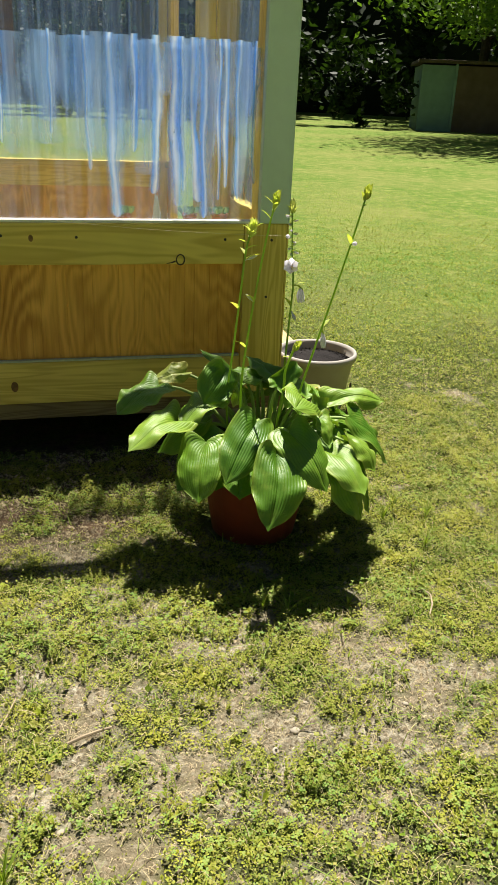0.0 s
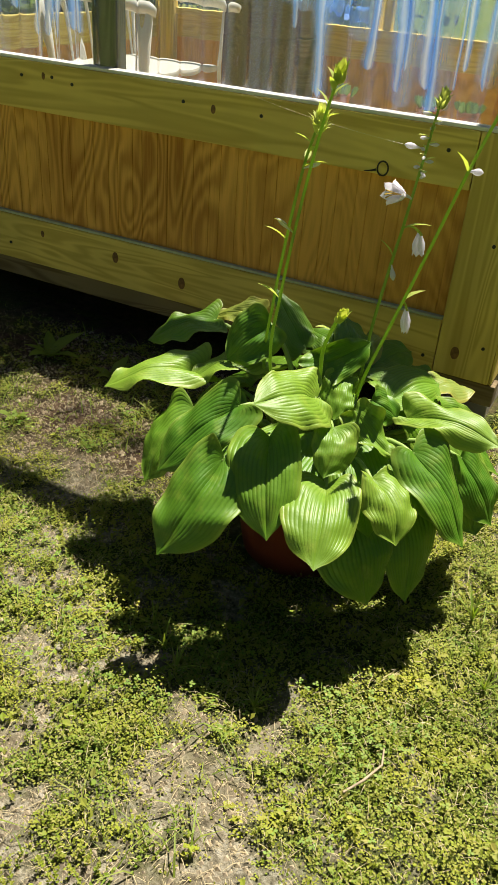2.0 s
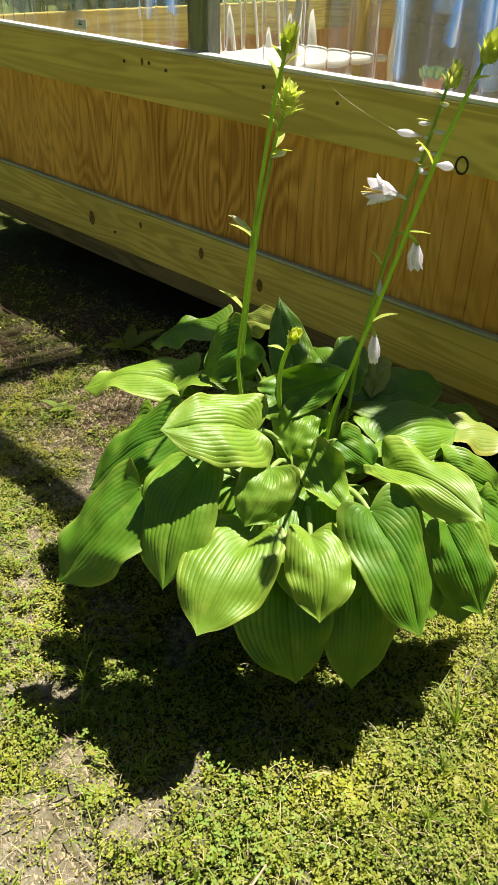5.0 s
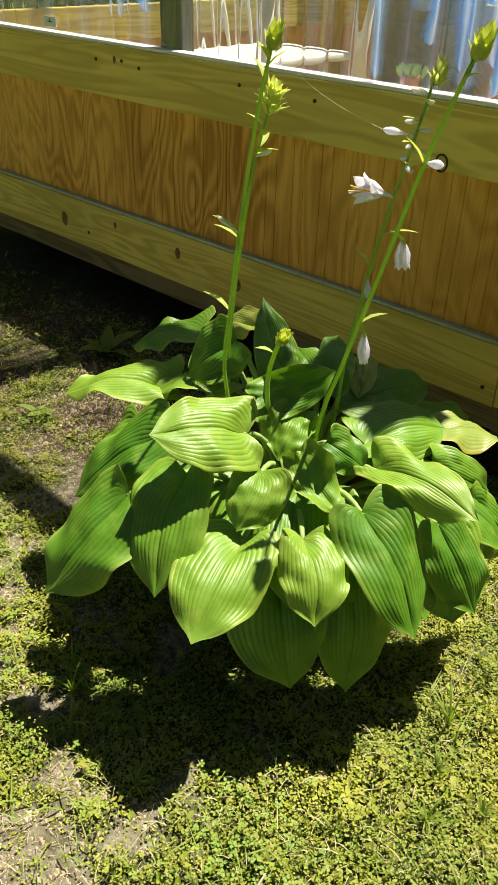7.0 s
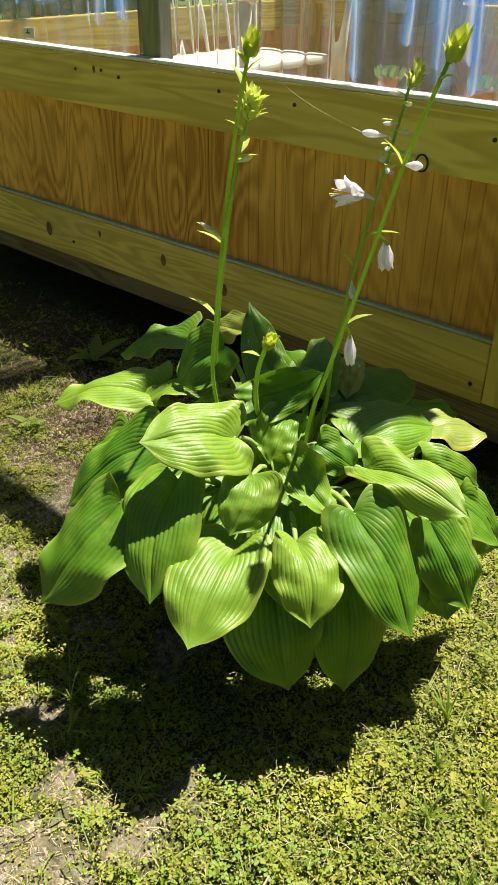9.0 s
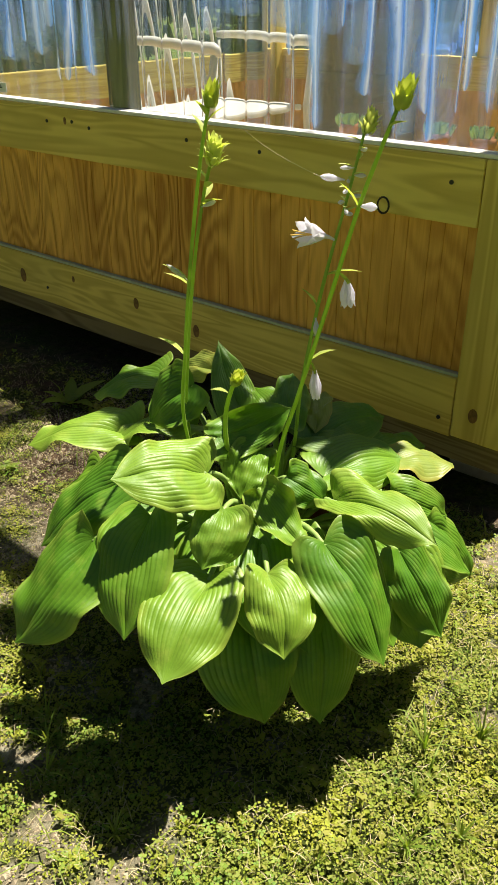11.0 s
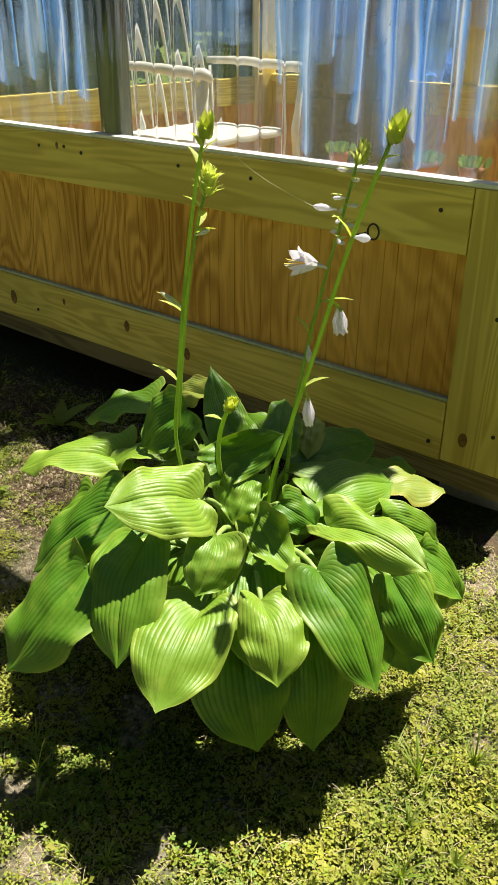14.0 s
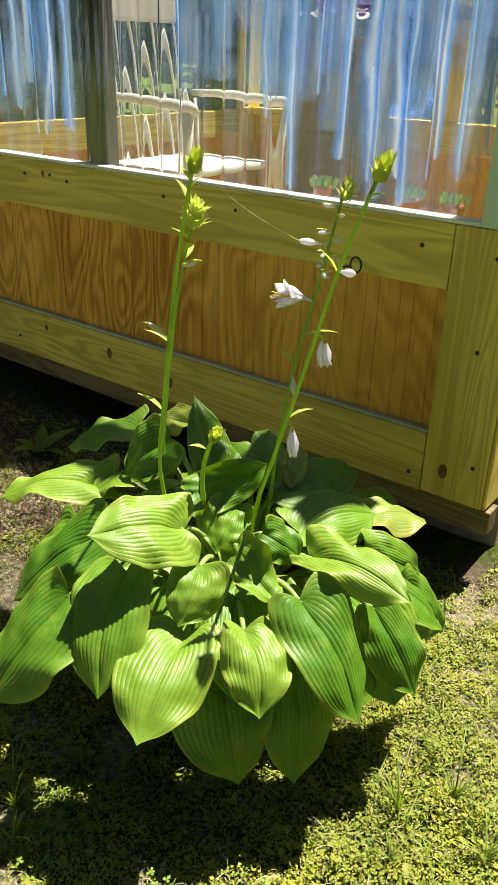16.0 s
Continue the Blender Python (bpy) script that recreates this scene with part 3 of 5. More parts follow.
part("closure_strip", box(-W + 0.10, -0.094, 0.004, 0.042, Z3, Z3 + 0.009, 0.003), M_FOAM, house, "white foam closure strip")
part("skid", box(-W - 0.02, 0.018, 0.012, 0.060, Z0 - 0.058, Z0 - 0.002), M_BASE, house, "weathered timber skid")
part("mullion", box(-1.190, -1.110, 0.036, 0.075, Z3 - 0.02, Z4), M_OLDPOST, house, "weathered grey-brown mullion")
part("corner_board", box(0.0005, 0.008, 0.002, 0.088, Z0 + 0.004, Z3), M_PINE_UP, house, "sunlit side board of the corner")
part("corner_trim", box(0.0025, 0.008, 0.002, 0.080, Z3 + 0.002, Z4, 0.002), M_TRIM, house)
# next two boards are out of view, added for the shadows they cast
part("eave_board", box(-W - 0.05, 0.009, -0.030, -0.004, 1.83, 1.97), M_PINE, house)
part("gable_board", box(0.010, 0.052, -0.030, 0.050, 1.42, 1.74), M_PINE_UP, house)
part("header", box(-W, -0.12, 0.0, 0.06, Z4, Z4 + 0.09), M_PINE, house)
part("clear_sheet", corrugated(-1.15, -0.088, Z3 + 0.008, Z4, sheet), M_CLEAR, house, "clear corrugated plastic sheet", True).visible_shadow = False
part("clear_sheet", corrugated(-W + 0.05, -1.152, Z3 + 0.008, Z4, sheet), M_CLEAR, house, "clear corrugated plastic sheet", True).visible_shadow = False

# end wall beyond the corner, with a doorway, and the far walls
for xa, xb in ((-0.036, 0.0), (-W, -W + 0.036)):
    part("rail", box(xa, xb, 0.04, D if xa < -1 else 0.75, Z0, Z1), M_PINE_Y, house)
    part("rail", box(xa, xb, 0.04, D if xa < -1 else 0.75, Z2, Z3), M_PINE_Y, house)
    part("plywood_panel", box(xa + 0.010, xb - 0.012, 0.04, D if xa < -1 else 0.75, Z1, Z2, 0), M_PLY, house)
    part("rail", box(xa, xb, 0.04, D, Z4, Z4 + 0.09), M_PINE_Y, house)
part("skid", box(-0.055, -0.006, 0.062, D, Z0 - 0.058, Z0 - 0.002), M_BASE, house)
part("skid", box(-W - 0.02, -W + 0.05, 0.062, D, Z0 - 0.058, Z0 - 0.002), M_BASE, house)
part("corner_stud", box(-0.09, -0.038, 0.04, 0.128, Z0, Z4), M_PINE_UP, house)
part("corner_stud", box(-W + 0.038, -W + 0.09, 0.04, 0.128, Z0, Z4), M_PINE_UP, house)
part("corner_stud", box(-0.09, 0.0, D - 0.09, D - 0.002, Z0, Z4), M_PINE_UP, house)
part("corner_stud", box(-W, -W + 0.09, D - 0.09, D - 0.002, Z0, Z4), M_PINE_UP, house)
part("door_stud", box(-0.09, -0.002, 0.752, 0.80, Z0, Z4), M_PINE_UP, house)
part("rail", box(-W, 0, D, D + 0.038, Z0, Z1), M_PINE, house)
part("rail", box(-W, 0, D, D + 0.038, Z2, Z3), M_PINE, house)
part("sill", box(-W + 0.09, -0.09, D - 0.05, D, Z3 - 0.02, Z3 + 0.012), M_PINE, house)
part("plywood_panel", box(-W, 0, D + 0.008, D + 0.022, Z1, Z2, 0), M_PLY, house)
part("header", box(-W, 0, D - 0.02, D + 0.038, Z4, Z4 + 0.09), M_PINE, house)
part("mullion", box(-1.20, -1.11, D - 0.04, D - 0.002, Z3, Z4), M_PINE_UP, house)
part("clear_sheet", corrugated(-W + 0.05, -0.05, Z3, Z4, lambda x, y, z: (x, D + 0.02 + y, z)), M_CLEAR, house, "", True).visible_shadow = False
part("clear_sheet", corrugated(0.1, D - 0.05, Z3, Z4, lambda x, y, z: (-W + 0.018 + y, x, z)), M_CLEAR, house, "", True).visible_shadow = False
part("clear_sheet", corrugated(0.1, 0.76, Z3, Z4, lambda x, y, z: (-0.018 + y, x, z)), M_CLEAR, house, "", True).visible_shadow = False
part("floor", box(-W + 0.04, -0.04, 0.062, D, Z0 - 0.03, Z0 - 0.004, 0), M_FLOOR, house, "plank floor, made pale to bounce light inside")
# roof: clear sheets on a ridge
RZ = 2.45
part("ridge_beam", box(-W, 0, D / 2 - 0.02, D / 2 + 0.02, RZ - 0.09, RZ), M_PINE, house)
slope = lambda x, y, z: (x, z, Z4 + 0.10 + (RZ - Z4 - 0.09) * (1 - abs(z - D / 2) / (D / 2)) + y)
part("roof_sheet", corrugated(-W - 0.02, 0.02, 0.0, D / 2, slope), M_ROOF, house, "clear corrugated roof sheet", True)
part("roof_sheet", corrugated(-W - 0.02, 0.02, D / 2, D, slope), M_ROOF, house, "clear corrugated roof sheet", True)

# open door, hinged at the far end of the end wall
DY = 1.86
door = part("door", box(0.02, 0.115, DY, DY + 0.036, 0.31, 1.90), M_PINE_UP, house, "open timber door with a clear upper half")
part("stile", box(0.395, 0.49, DY, DY + 0.036, 0.31, 1.90), M_PINE_UP, door)
part("door_rail", box(0.117, 0.393, DY, DY + 0.036, 0.31, 0.405), M_PINE, door)
part("door_rail", box(0.117, 0.393, DY, DY + 0.036, 0.755, 0.85), M_PINE, door)
part("door_rail", box(0.117, 0.393, DY, DY + 0.036, 1.80, 1.90), M_PINE, door)
part("door_panel", box(0.110, 0.400, DY + 0.014, DY + 0.024, 0.40, 0.76, 0), M_PLY, door)
part("door_sheet", corrugated(0.10, 0.40, 0.845, 1.81, lambda x, y, z: (x, DY + 0.018 + y, z), 0.04, 0.006), M_CLEAR, door, "", True).visible_shadow = False

# foundation blocks under the skids
for bx, by in ((-0.11, 0.28), (-1.2, 0.45), (-2.2, 0.45), (-0.11, 1.95), (-2.2, 1.95)):
    b = part("foundation_block", box(bx - 0.10, bx + 0.10, by - 0.10, by + 0.10, -0.03, Z0 - 0.059), M_BLOCK)
    tagged(b, "grey concrete block under the greenhouse skid", "concrete block", "blocks under the greenhouse")

# nail heads and knots on the boards
for x, z in ((-1.405, 0.742), (-1.30, 0.748), (-1.233, 0.738), (-0.886, 0.742), (-0.666, 0.738), (-0.203, 0.732), (-0.05, 0.73), (-0.06, 0.545), (-0.03, 0.30), (-0.17, 0.245), (-1.50, 0.255)):
    part("nail", lathe([(0.0045, 0), (0.0045, 0.002)], (0, 0, 0), 8), M_NAIL, house).matrix_basis = pose(x, -0.0005, z, 90)
for x, z, r in ((-0.094, 0.271, 0.014), (-1.106, 0.291, 0.013), (-1.372, 0.306, 0.008), (-0.88, 0.265, 0.014), (-1.62, 0.27, 0.018), (-1.33, 0.748, 0.008), (-0.80, 0.735, 0.009)):
    part("knot", lathe([(r, 0), (r * 0.85, 0.0007), (r * 0.2, 0.0008)], (0, 0, 0), 14), M_KNOT, house).matrix_basis = pose(x, 0.0002, z, 90) @ Matrix.Diagonal((0.8, 1.25, 1, 1))
ring = tube([(-0.346 + 0.013 * math.cos(a), -0.001, 0.669 + 0.016 * math.sin(a)) for a in (math.tau * i / 20 for i in range(21))], 0.0021, 6)
part("knot_ring", ring, M_NAIL, house, "dark ring of a loose knot")
part("knot_tail", tube([(-0.362, -0.001, 0.664), (-0.374, -0.001, 0.660), (-0.390, -0.001, 0.657)], [0.003, 0.002, 0.0012], 6), M_NAIL, house)


def streak(xt, xb, z0, w, z1=1.302, material=None, lift=0.0215):
    """A milky streak down the clear sheet, at xt near its head and at xb at its rounded foot."""
    bm = bmesh.new()
    uvl = bm.loops.layers.uv.new("UVMap")
    rows = []
    n = 16
    for f in (0.0, 0.004, 0.012, 0.022, 0.035, *[0.05 + 0.95 * i / n for i in range(n + 1)]):
        dz = (z1 - z0) * f
        half = 0.5 * w * (0.80 + 0.20 * math.sin(f * 9 + xt * 40)) * (math.sqrt(max(0.02, 1 - (1 - dz / 0.016) ** 2)) if dz < 0.016 else 1.0)
        cx = xb + (xt - xb) * min(1.0, dz / max(0.05, 1.06 - z0)) + 0.002 * math.sin(f * 11 + xt * 90)
        row = []
        for k in range(7):
            xx = cx + (k / 3 - 1) * max(half, 0.0006)
            row.append((bm.verts.new((xx, lift + 0.009 * math.sin(xx / 0.063 * math.tau), z0 + dz)), k / 6, f))
        rows.append(row)
    for p, q in zip(rows, rows[1:]):
        for k in range(6):
            quad = (p[k], p[k + 1], q[k + 1], q[k])
            f = bm.faces.new([v for v, _, _ in quad])
            for lp, (_, u, v) in zip(f.loops, quad):
                lp[uvl].uv = (u, v)
    part("milky_streak", bm, material or M_FILM, house, "bluish white streak on the clear sheet", True)


for xt, xb, z0, w in ((-0.550, -0.541, 0.795, 0.036), (-0.415, -0.427, 0.865, 0.034), (-0.361, -0.350, 0.828, 0.044), (-0.344, -0.336, 0.875, 0.020), (-0.306, -0.286, 0.842, 0.034), (-0.278, -0.272, 0.796, 0.024),
                      (-0.208, -0.206, 0.888, 0.024), (-0.477, -0.486, 0.985, 0.020), (-0.227, -0.223, 0.848, 0.014), (-0.170, -0.162, 0.853, 0.016), (-0.120, -0.112, 0.90, 0.016), (-0.62, -0.615, 0.93, 0.014),
                      (-1.577, -1.600, 0.960, 0.030), (-1.550, -1.566, 0.890, 0.034), (-1.490, -1.495, 0.930, 0.030), (-1.431, -1.433, 0.900, 0.034), (-1.377, -1.382, 0.968, 0.024), (-1.348, -1.359, 0.843, 0.032),
                      (-1.296, -1.323, 0.845, 0.028), (-1.278, -1.290, 0.842, 0.030), (-1.237, -1.245, 0.866, 0.034), (-1.219, -1.211, 0.863, 0.022), (-1.167, -1.171, 0.925, 0.018),
                      (-1.64, -1.65, 0.88, 0.03), (-1.71, -1.72, 0.93, 0.03), (-1.79, -1.80, 0.87, 0.034), (-1.86, -1.87, 0.92, 0.028), (-0.72, -0.72, 1.03, 0.014), (-0.86, -0.86, 1.0, 0.016)):
    streak(xt, xb, z0, 1.3 * w)
# broad faint films between them
for x, z0, z1, w in ((-0.26, 0.80, 1.297, 0.10), (-0.34, 0.80, 1.297, 0.12), (-0.44, 0.92, 1.290, 0.10), (-0.54, 0.80, 1.297, 0.08), (-0.62, 0.98, 1.290, 0.12), (-0.74, 1.0, 1.297, 0.14), (-0.83, 0.97, 1.290, 0.10),
                    (-1.22, 0.86, 1.4, 0.09), (-1.31, 0.88, 1.4, 0.10), (-1.42, 0.90, 1.4, 0.12), (-1.55, 0.88, 1.4, 0.14), (-1.70, 0.90, 1.4, 0.14), (-1.86, 0.88, 1.4, 0.14), (-0.15, 0.86, 1.297, 0.08)):
    streak(x, x, z0, w, z1, M_HAZE, 0.0245)

rh = random.Random(12)
for k in range(15):
    x = -0.12 - 0.043 * k
    streak(x, x + rh.uniform(-0.01, 0.01), rh.uniform(0.96, 1.16), rh.uniform(0.07, 0.11), 1.292 + rh.uniform(-0.010, 0.010), M_HAZE, 0.0265 + 0.0007 * (k % 3))

# ---------------------------------------------------------------- hosta in its pot

PX, PY = -0.225, -0.575
POT = thing("plant_pot", "round terracotta-coloured plastic pot standing on the lawn", "plant pot", at=(0, 0, 0))
part("pot_wall", lathe([(0.105, 0.0), (0.118, 0.01), (0.146, 0.185), (0.156, 0.187), (0.160, 0.20), (0.158, 0.222), (0.150, 0.224), (0.146, 0.215), (0.140, 0.19), (0.138, 0.16)], (PX, PY, 0.012), 48), M_TERRA, POT, "", True)
part("potting_soil", lathe([(0.139, 0.172), (0.10, 0.184), (0.03, 0.19)], (PX, PY, 0.012), 32), M_SOIL, POT, "dark potting soil", True)

HOSTA = thing("hosta", "large green hosta with ribbed heart-shaped leaves and white flower stalks", "hosta plant")
CROWN = Vector((PX + 0.015, PY, 0.20))


RIB = 0.0019       # height of the swell between two veins
HEART = ((0, 0, 0), (0.07, -0.075, 0.12), (0.17, -0.125, 0.28), (0.28, -0.06, 0.42), (0.40, 0.12, 0.485), (0.54, 0.35, 0.50), (0.68, 0.575, 0.455), (0.80, 0.76, 0.345),
         (0.89, 0.878, 0.195), (0.95, 0.945, 0.070), (1, 1, 0))


def outline(s):
    """The edge of a heart-shaped blade: how far along and how far out, for a unit length and width."""
    k = max(i for i in range(len(HEART) - 1) if HEART[i][0] <= s)
    p0, p1, p2, p3 = (HEART[min(max(k + m, 0), len(HEART) - 1)] for m in (-1, 0, 1, 2))
    t = (s - p1[0]) / (p2[0] - p1[0])
    return tuple(0.5 * (2 * p1[m] + (p2[m] - p0[m]) * t + (2 * p0[m] - 5 * p1[m] + 4 * p2[m] - p3[m]) * t * t + (3 * p1[m] - 3 * p2[m] + p3[m] - p0[m]) * t ** 3) for m in (1, 2))


def leaf(base, tip, side_a, side_b, droop=0.0, cup=0.13, material=None, wave=0.007, taper=0.0):
    """One heart-shaped ribbed blade from its stalk's end to its tip, as wide as from side_a to side_b, with its stalk."""
    base, tip, a, b = Vector(base), Vector(tip), Vector(side_a), Vector(side_b)
    along = tip - base
    length = along.length
    axis = along / length
    lat = a - b
    lat -= axis * lat.dot(axis)
    width = lat.length * 1.02
    lat.normalize()
    up = axis.cross(lat)
    if up.z < 0:
        up, lat = -up, -lat
    mid = (a + b) / 2
    lift = (mid - base).dot(up) if droop == 0 else droop * length
    lift = max(0.03 * length, min(0.32 * length, lift))
    nu, nv = 30, 108
    bm = bmesh.new()
    uvl = bm.loops.layers.uv.new("UVMap")
    seed = base.x * 37 + base.y * 51
    twist = 0.30 * math.sin(seed * 3.1)
    lop = 0.10 * math.sin(seed * 1.7)
    grid = []
    for i in range(nu + 1):
        s = i / nu
        far, half = outline(s)
        half = max(0.0, half) * (1 - s) ** taper * (1 + 0.45 * taper)
        bow = lift * math.sin(math.pi * s ** 0.85)
        sway = 0.04 * length * math.sin(math.pi * s) * math.sin(seed * 2.3)
        row = []
        for j in range(nv + 1):
            q = -1 + 2 * j / nv
            v = 2 * q * half * (1 + (lop if q > 0 else -lop))
            u = s + abs(q) ** 1.25 * (far - s)
            x = v * width / 2
            e, fade = abs(q), min(1.0, 3 * half)
            h = bow + cup * width * (4 * half * half - abs(v) ** 1.8) + twist * x * (u - 0.3)
            ph = seed * 3 + (2.4 if q > 0 else 0.0)
            h += wave * e ** 2.2 * fade * (math.sin(9 * s + ph) + 0.7 * math.sin(17 * s + 1.7 * ph) + 0.35 * math.sin(31 * s + 2.3 * ph))
            h -= 0.045 * width * math.exp(-e * 6) * fade
            h += 0.14 * width * max(0.0, e - 0.3) * math.exp(-(s / 0.2) ** 2) * fade
            h -= 0.10 * length * max(0.0, s - 0.8) ** 1.5
            h += 0.004 * noise.noise(Vector((u * 5 + seed, q * 2.5, seed))) * 2 * half
            h += RIB * 2 * half * (abs(math.sin(math.pi * 9 * q)) ** 0.7) * width / 0.13 * (1 - 0.6 * s ** 3)
            row.append((base + axis * (u * length) + lat * (x + sway) + up * h, s, (q + 1) / 2))
        grid.append(row)
    vs = [[bm.verts.new(p) for p, _, _ in row] for row in grid]
    for i in range(nu):
        for j in range(nv):
            f = bm.faces.new((vs[i][j], vs[i][j + 1], vs[i + 1][j + 1], vs[i + 1][j]))
            for lp, (ii, jj) in zip(f.loops, ((i, j), (i, j + 1), (i + 1, j + 1), (i + 1, j))):
                lp[uvl].uv = (grid[ii][jj][1], grid[ii][jj][2])
    ob = part("leaf", bm, material or M_HOSTA, HOSTA, "", True)
    # stalk, channelled into the crown
    start = CROWN + Vector((0.35 * (base.x - CROWN.x), 0.35 * (base.y - CROWN.y), 0)).normalized() * 0.03
    ctl = (start + base) / 2 + Vector((0, 0, 0.35 * (base - start).length))
    ctl = ctl - axis * 0.02
    pts = bezier(start, ctl, base + axis * 0.006 - up * 0.001, 9)
    part("stalk", tube(pts, [0.0068 - 0.0032 * i / 9 for i in range(10)], 7), M_PETIOLE, ob, "pale green leaf stalk", True)
    return ob


leaf((-0.445, -0.625, 0.368), (-0.594, -0.742, 0.352), (-0.540, -0.635, 0.396), (-0.465, -0.722, 0.378), droop=0.17, cup=0.06, material=M_HOSTA_LIT, wave=0.011)
leaf((-0.336, -0.580, 0.405), (-0.455, -0.672, 0.368), (-0.418, -0.590, 0.410), (-0.365, -0.665, 0.395), droop=0.16, cup=0.08, material=M_HOSTA_LIT, wave=0.010)
leaf((-0.485, -0.506, 0.435), (-0.606, -0.578, 0.384), (-0.568, -0.526, 0.414), (-0.466, -0.610, 0.425), cup=0.08, wave=0.009)
leaf((-0.323, -0.594, 0.497), (-0.388, -0.637, 0.423), (-0.402, -0.622, 0.472), (-0.289, -0.615, 0.456), cup=0.10)
leaf((-0.405, -0.457, 0.449), (-0.516, -0.470, 0.420), (-0.477, -0.456, 0.448), (-0.421, -0.502, 0.430), cup=0.1, material=M_HOSTA_YELLOW)
leaf((-0.274, -0.537, 0.443), (-0.373, -0.479, 0.525), (-0.344, -0.553, 0.474), (-0.275, -0.497, 0.473), cup=0.05, taper=0.6)
leaf((-0.208, -0.524, 0.446), (-0.288, -0.486, 0.462), (-0.268, -0.527, 0.448), (-0.225, -0.472, 0.469))
leaf((-0.171, -0.548, 0.454), (-0.235, -0.448, 0.490), (-0.245, -0.506, 0.467), (-0.190, -0.471, 0.472))
leaf((-0.206, -0.673, 0.473), (-0.129, -0.593, 0.516), (-0.192, -0.631, 0.508), (-0.142, -0.629, 0.458), cup=-0.2, material=M_HOSTA, wave=0.012)
leaf((-0.161, -0.743, 0.463), (-0.216, -0.870, 0.493), (-0.217, -0.744, 0.510), (-0.135, -0.795, 0.449), cup=0.12, material=M_HOSTA_LIT)
leaf((-0.283, -0.778, 0.427), (-0.381, -0.885, 0.315), (-0.392, -0.809, 0.395), (-0.264, -0.810, 0.399), cup=0.12)
leaf((-0.399, -0.733, 0.361), (-0.436, -0.842, 0.248), (-0.477, -0.773, 0.289), (-0.363, -0.806, 0.307))
leaf((-0.258, -0.875, 0.382), (-0.305, -1.000, 0.248), (-0.340, -0.949, 0.300), (-0.197, -0.909, 0.325), cup=0.13, wave=0.010)
leaf((-0.210, -0.811, 0.407), (-0.144, -0.935, 0.302), (-0.227, -0.899, 0.356), (-0.130, -0.835, 0.398), cup=0.15)
leaf((-0.124, -0.753, 0.424), (-0.105, -0.821, 0.369), (-0.151, -0.820, 0.409), (-0.093, -0.747, 0.417), cup=0.14, material=M_HOSTA_LIT)
leaf((-0.101, -0.810, 0.352), (-0.055, -0.953, 0.296), (-0.119, -0.924, 0.320), (-0.017, -0.835, 0.323), cup=0.15, material=M_HOSTA_LIT)
leaf((-0.043, -0.757, 0.355), (0.030, -0.813, 0.283), (-0.040, -0.820, 0.342), (0.031, -0.753, 0.319), cup=0.16, material=M_HOSTA_LIT)
leaf((-0.003, -0.683, 0.383), (0.119, -0.702, 0.242), (0.021, -0.732, 0.338), (0.083, -0.624, 0.319), cup=0.12)
leaf((0.061, -0.583, 0.343), (0.144, -0.578, 0.218), (0.075, -0.611, 0.296), (0.126, -0.528, 0.286), cup=0.13)
leaf((-0.079, -0.762, 0.291), (0.004, -0.819, 0.147), (-0.083, -0.859, 0.237), (0.011, -0.753, 0.226), cup=0.12)
leaf((-0.008, -0.686, 0.287), (0.054, -0.754, 0.125), (-0.005, -0.770, 0.205), (0.066, -0.672, 0.207), cup=0.12)
leaf((-0.109, -0.689, 0.428), (-0.028, -0.688, 0.362), (-0.096, -0.714, 0.396), (-0.060, -0.659, 0.404), cup=-0.12, wave=0.014, material=M_HOSTA_LIT)
leaf((-0.040, -0.604, 0.396), (0.129, -0.604, 0.394), (0.011, -0.561, 0.429), (0.031, -0.636, 0.396), cup=0.14, material=M_HOSTA_LIT, wave=0.012)
leaf((-0.087, -0.563, 0.399), (-0.034, -0.415, 0.386), (-0.116, -0.450, 0.413), (-0.030, -0.523, 0.377), cup=0.12)
leaf((-0.054, -0.413, 0.373), (0.002, -0.294, 0.332), (-0.062, -0.312, 0.350), (-0.002, -0.406, 0.364), cup=0.10, material=M_HOSTA_YELLOW)
leaf((-0.092, -0.408, 0.363), (-0.072, -0.251, 0.320), (-0.122, -0.290, 0.363), (-0.062, -0.354, 0.338))
leaf((-0.007, -0.494, 0.369), (0.057, -0.413, 0.308), (0.015, -0.429, 0.369), (0.021, -0.500, 0.333), cup=0.1)
leaf((0.049, -0.468, 0.306), (0.103, -0.390, 0.195), (0.058, -0.409, 0.293), (0.072, -0.493, 0.252), cup=0.1)
leaf((-0.150, -0.516, 0.409), (-0.121, -0.325, 0.396), (-0.181, -0.408, 0.436), (-0.101, -0.432, 0.398), cup=0.1)
leaf((-0.191, -0.435, 0.452), (-0.149, -0.500, 0.426), (-0.188, -0.476, 0.439), (-0.151, -0.449, 0.450), cup=0.12, material=M_HOSTA_YELLOW)
leaf((-0.098, -0.644, 0.434), (-0.056, -0.600, 0.386), (-0.079, -0.591, 0.421), (-0.081, -0.650, 0.390))
leaf((-0.159, -0.634, 0.451), (-0.144, -0.694, 0.402), (-0.193, -0.677, 0.436), (-0.138, -0.628, 0.418))
# filler leaves, mostly hidden, added to thicken the plant's shade and shadow
leaf((-0.300, -0.480, 0.360), (-0.420, -0.360, 0.270), (-0.420, -0.460, 0.330), (-0.310, -0.370, 0.330))
leaf((-0.200, -0.460, 0.380), (-0.200, -0.310, 0.290), (-0.270, -0.400, 0.350), (-0.130, -0.400, 0.350))
leaf((-0.360, -0.580, 0.350), (-0.500, -0.560, 0.260), (-0.430, -0.630, 0.320), (-0.430, -0.500, 0.320))
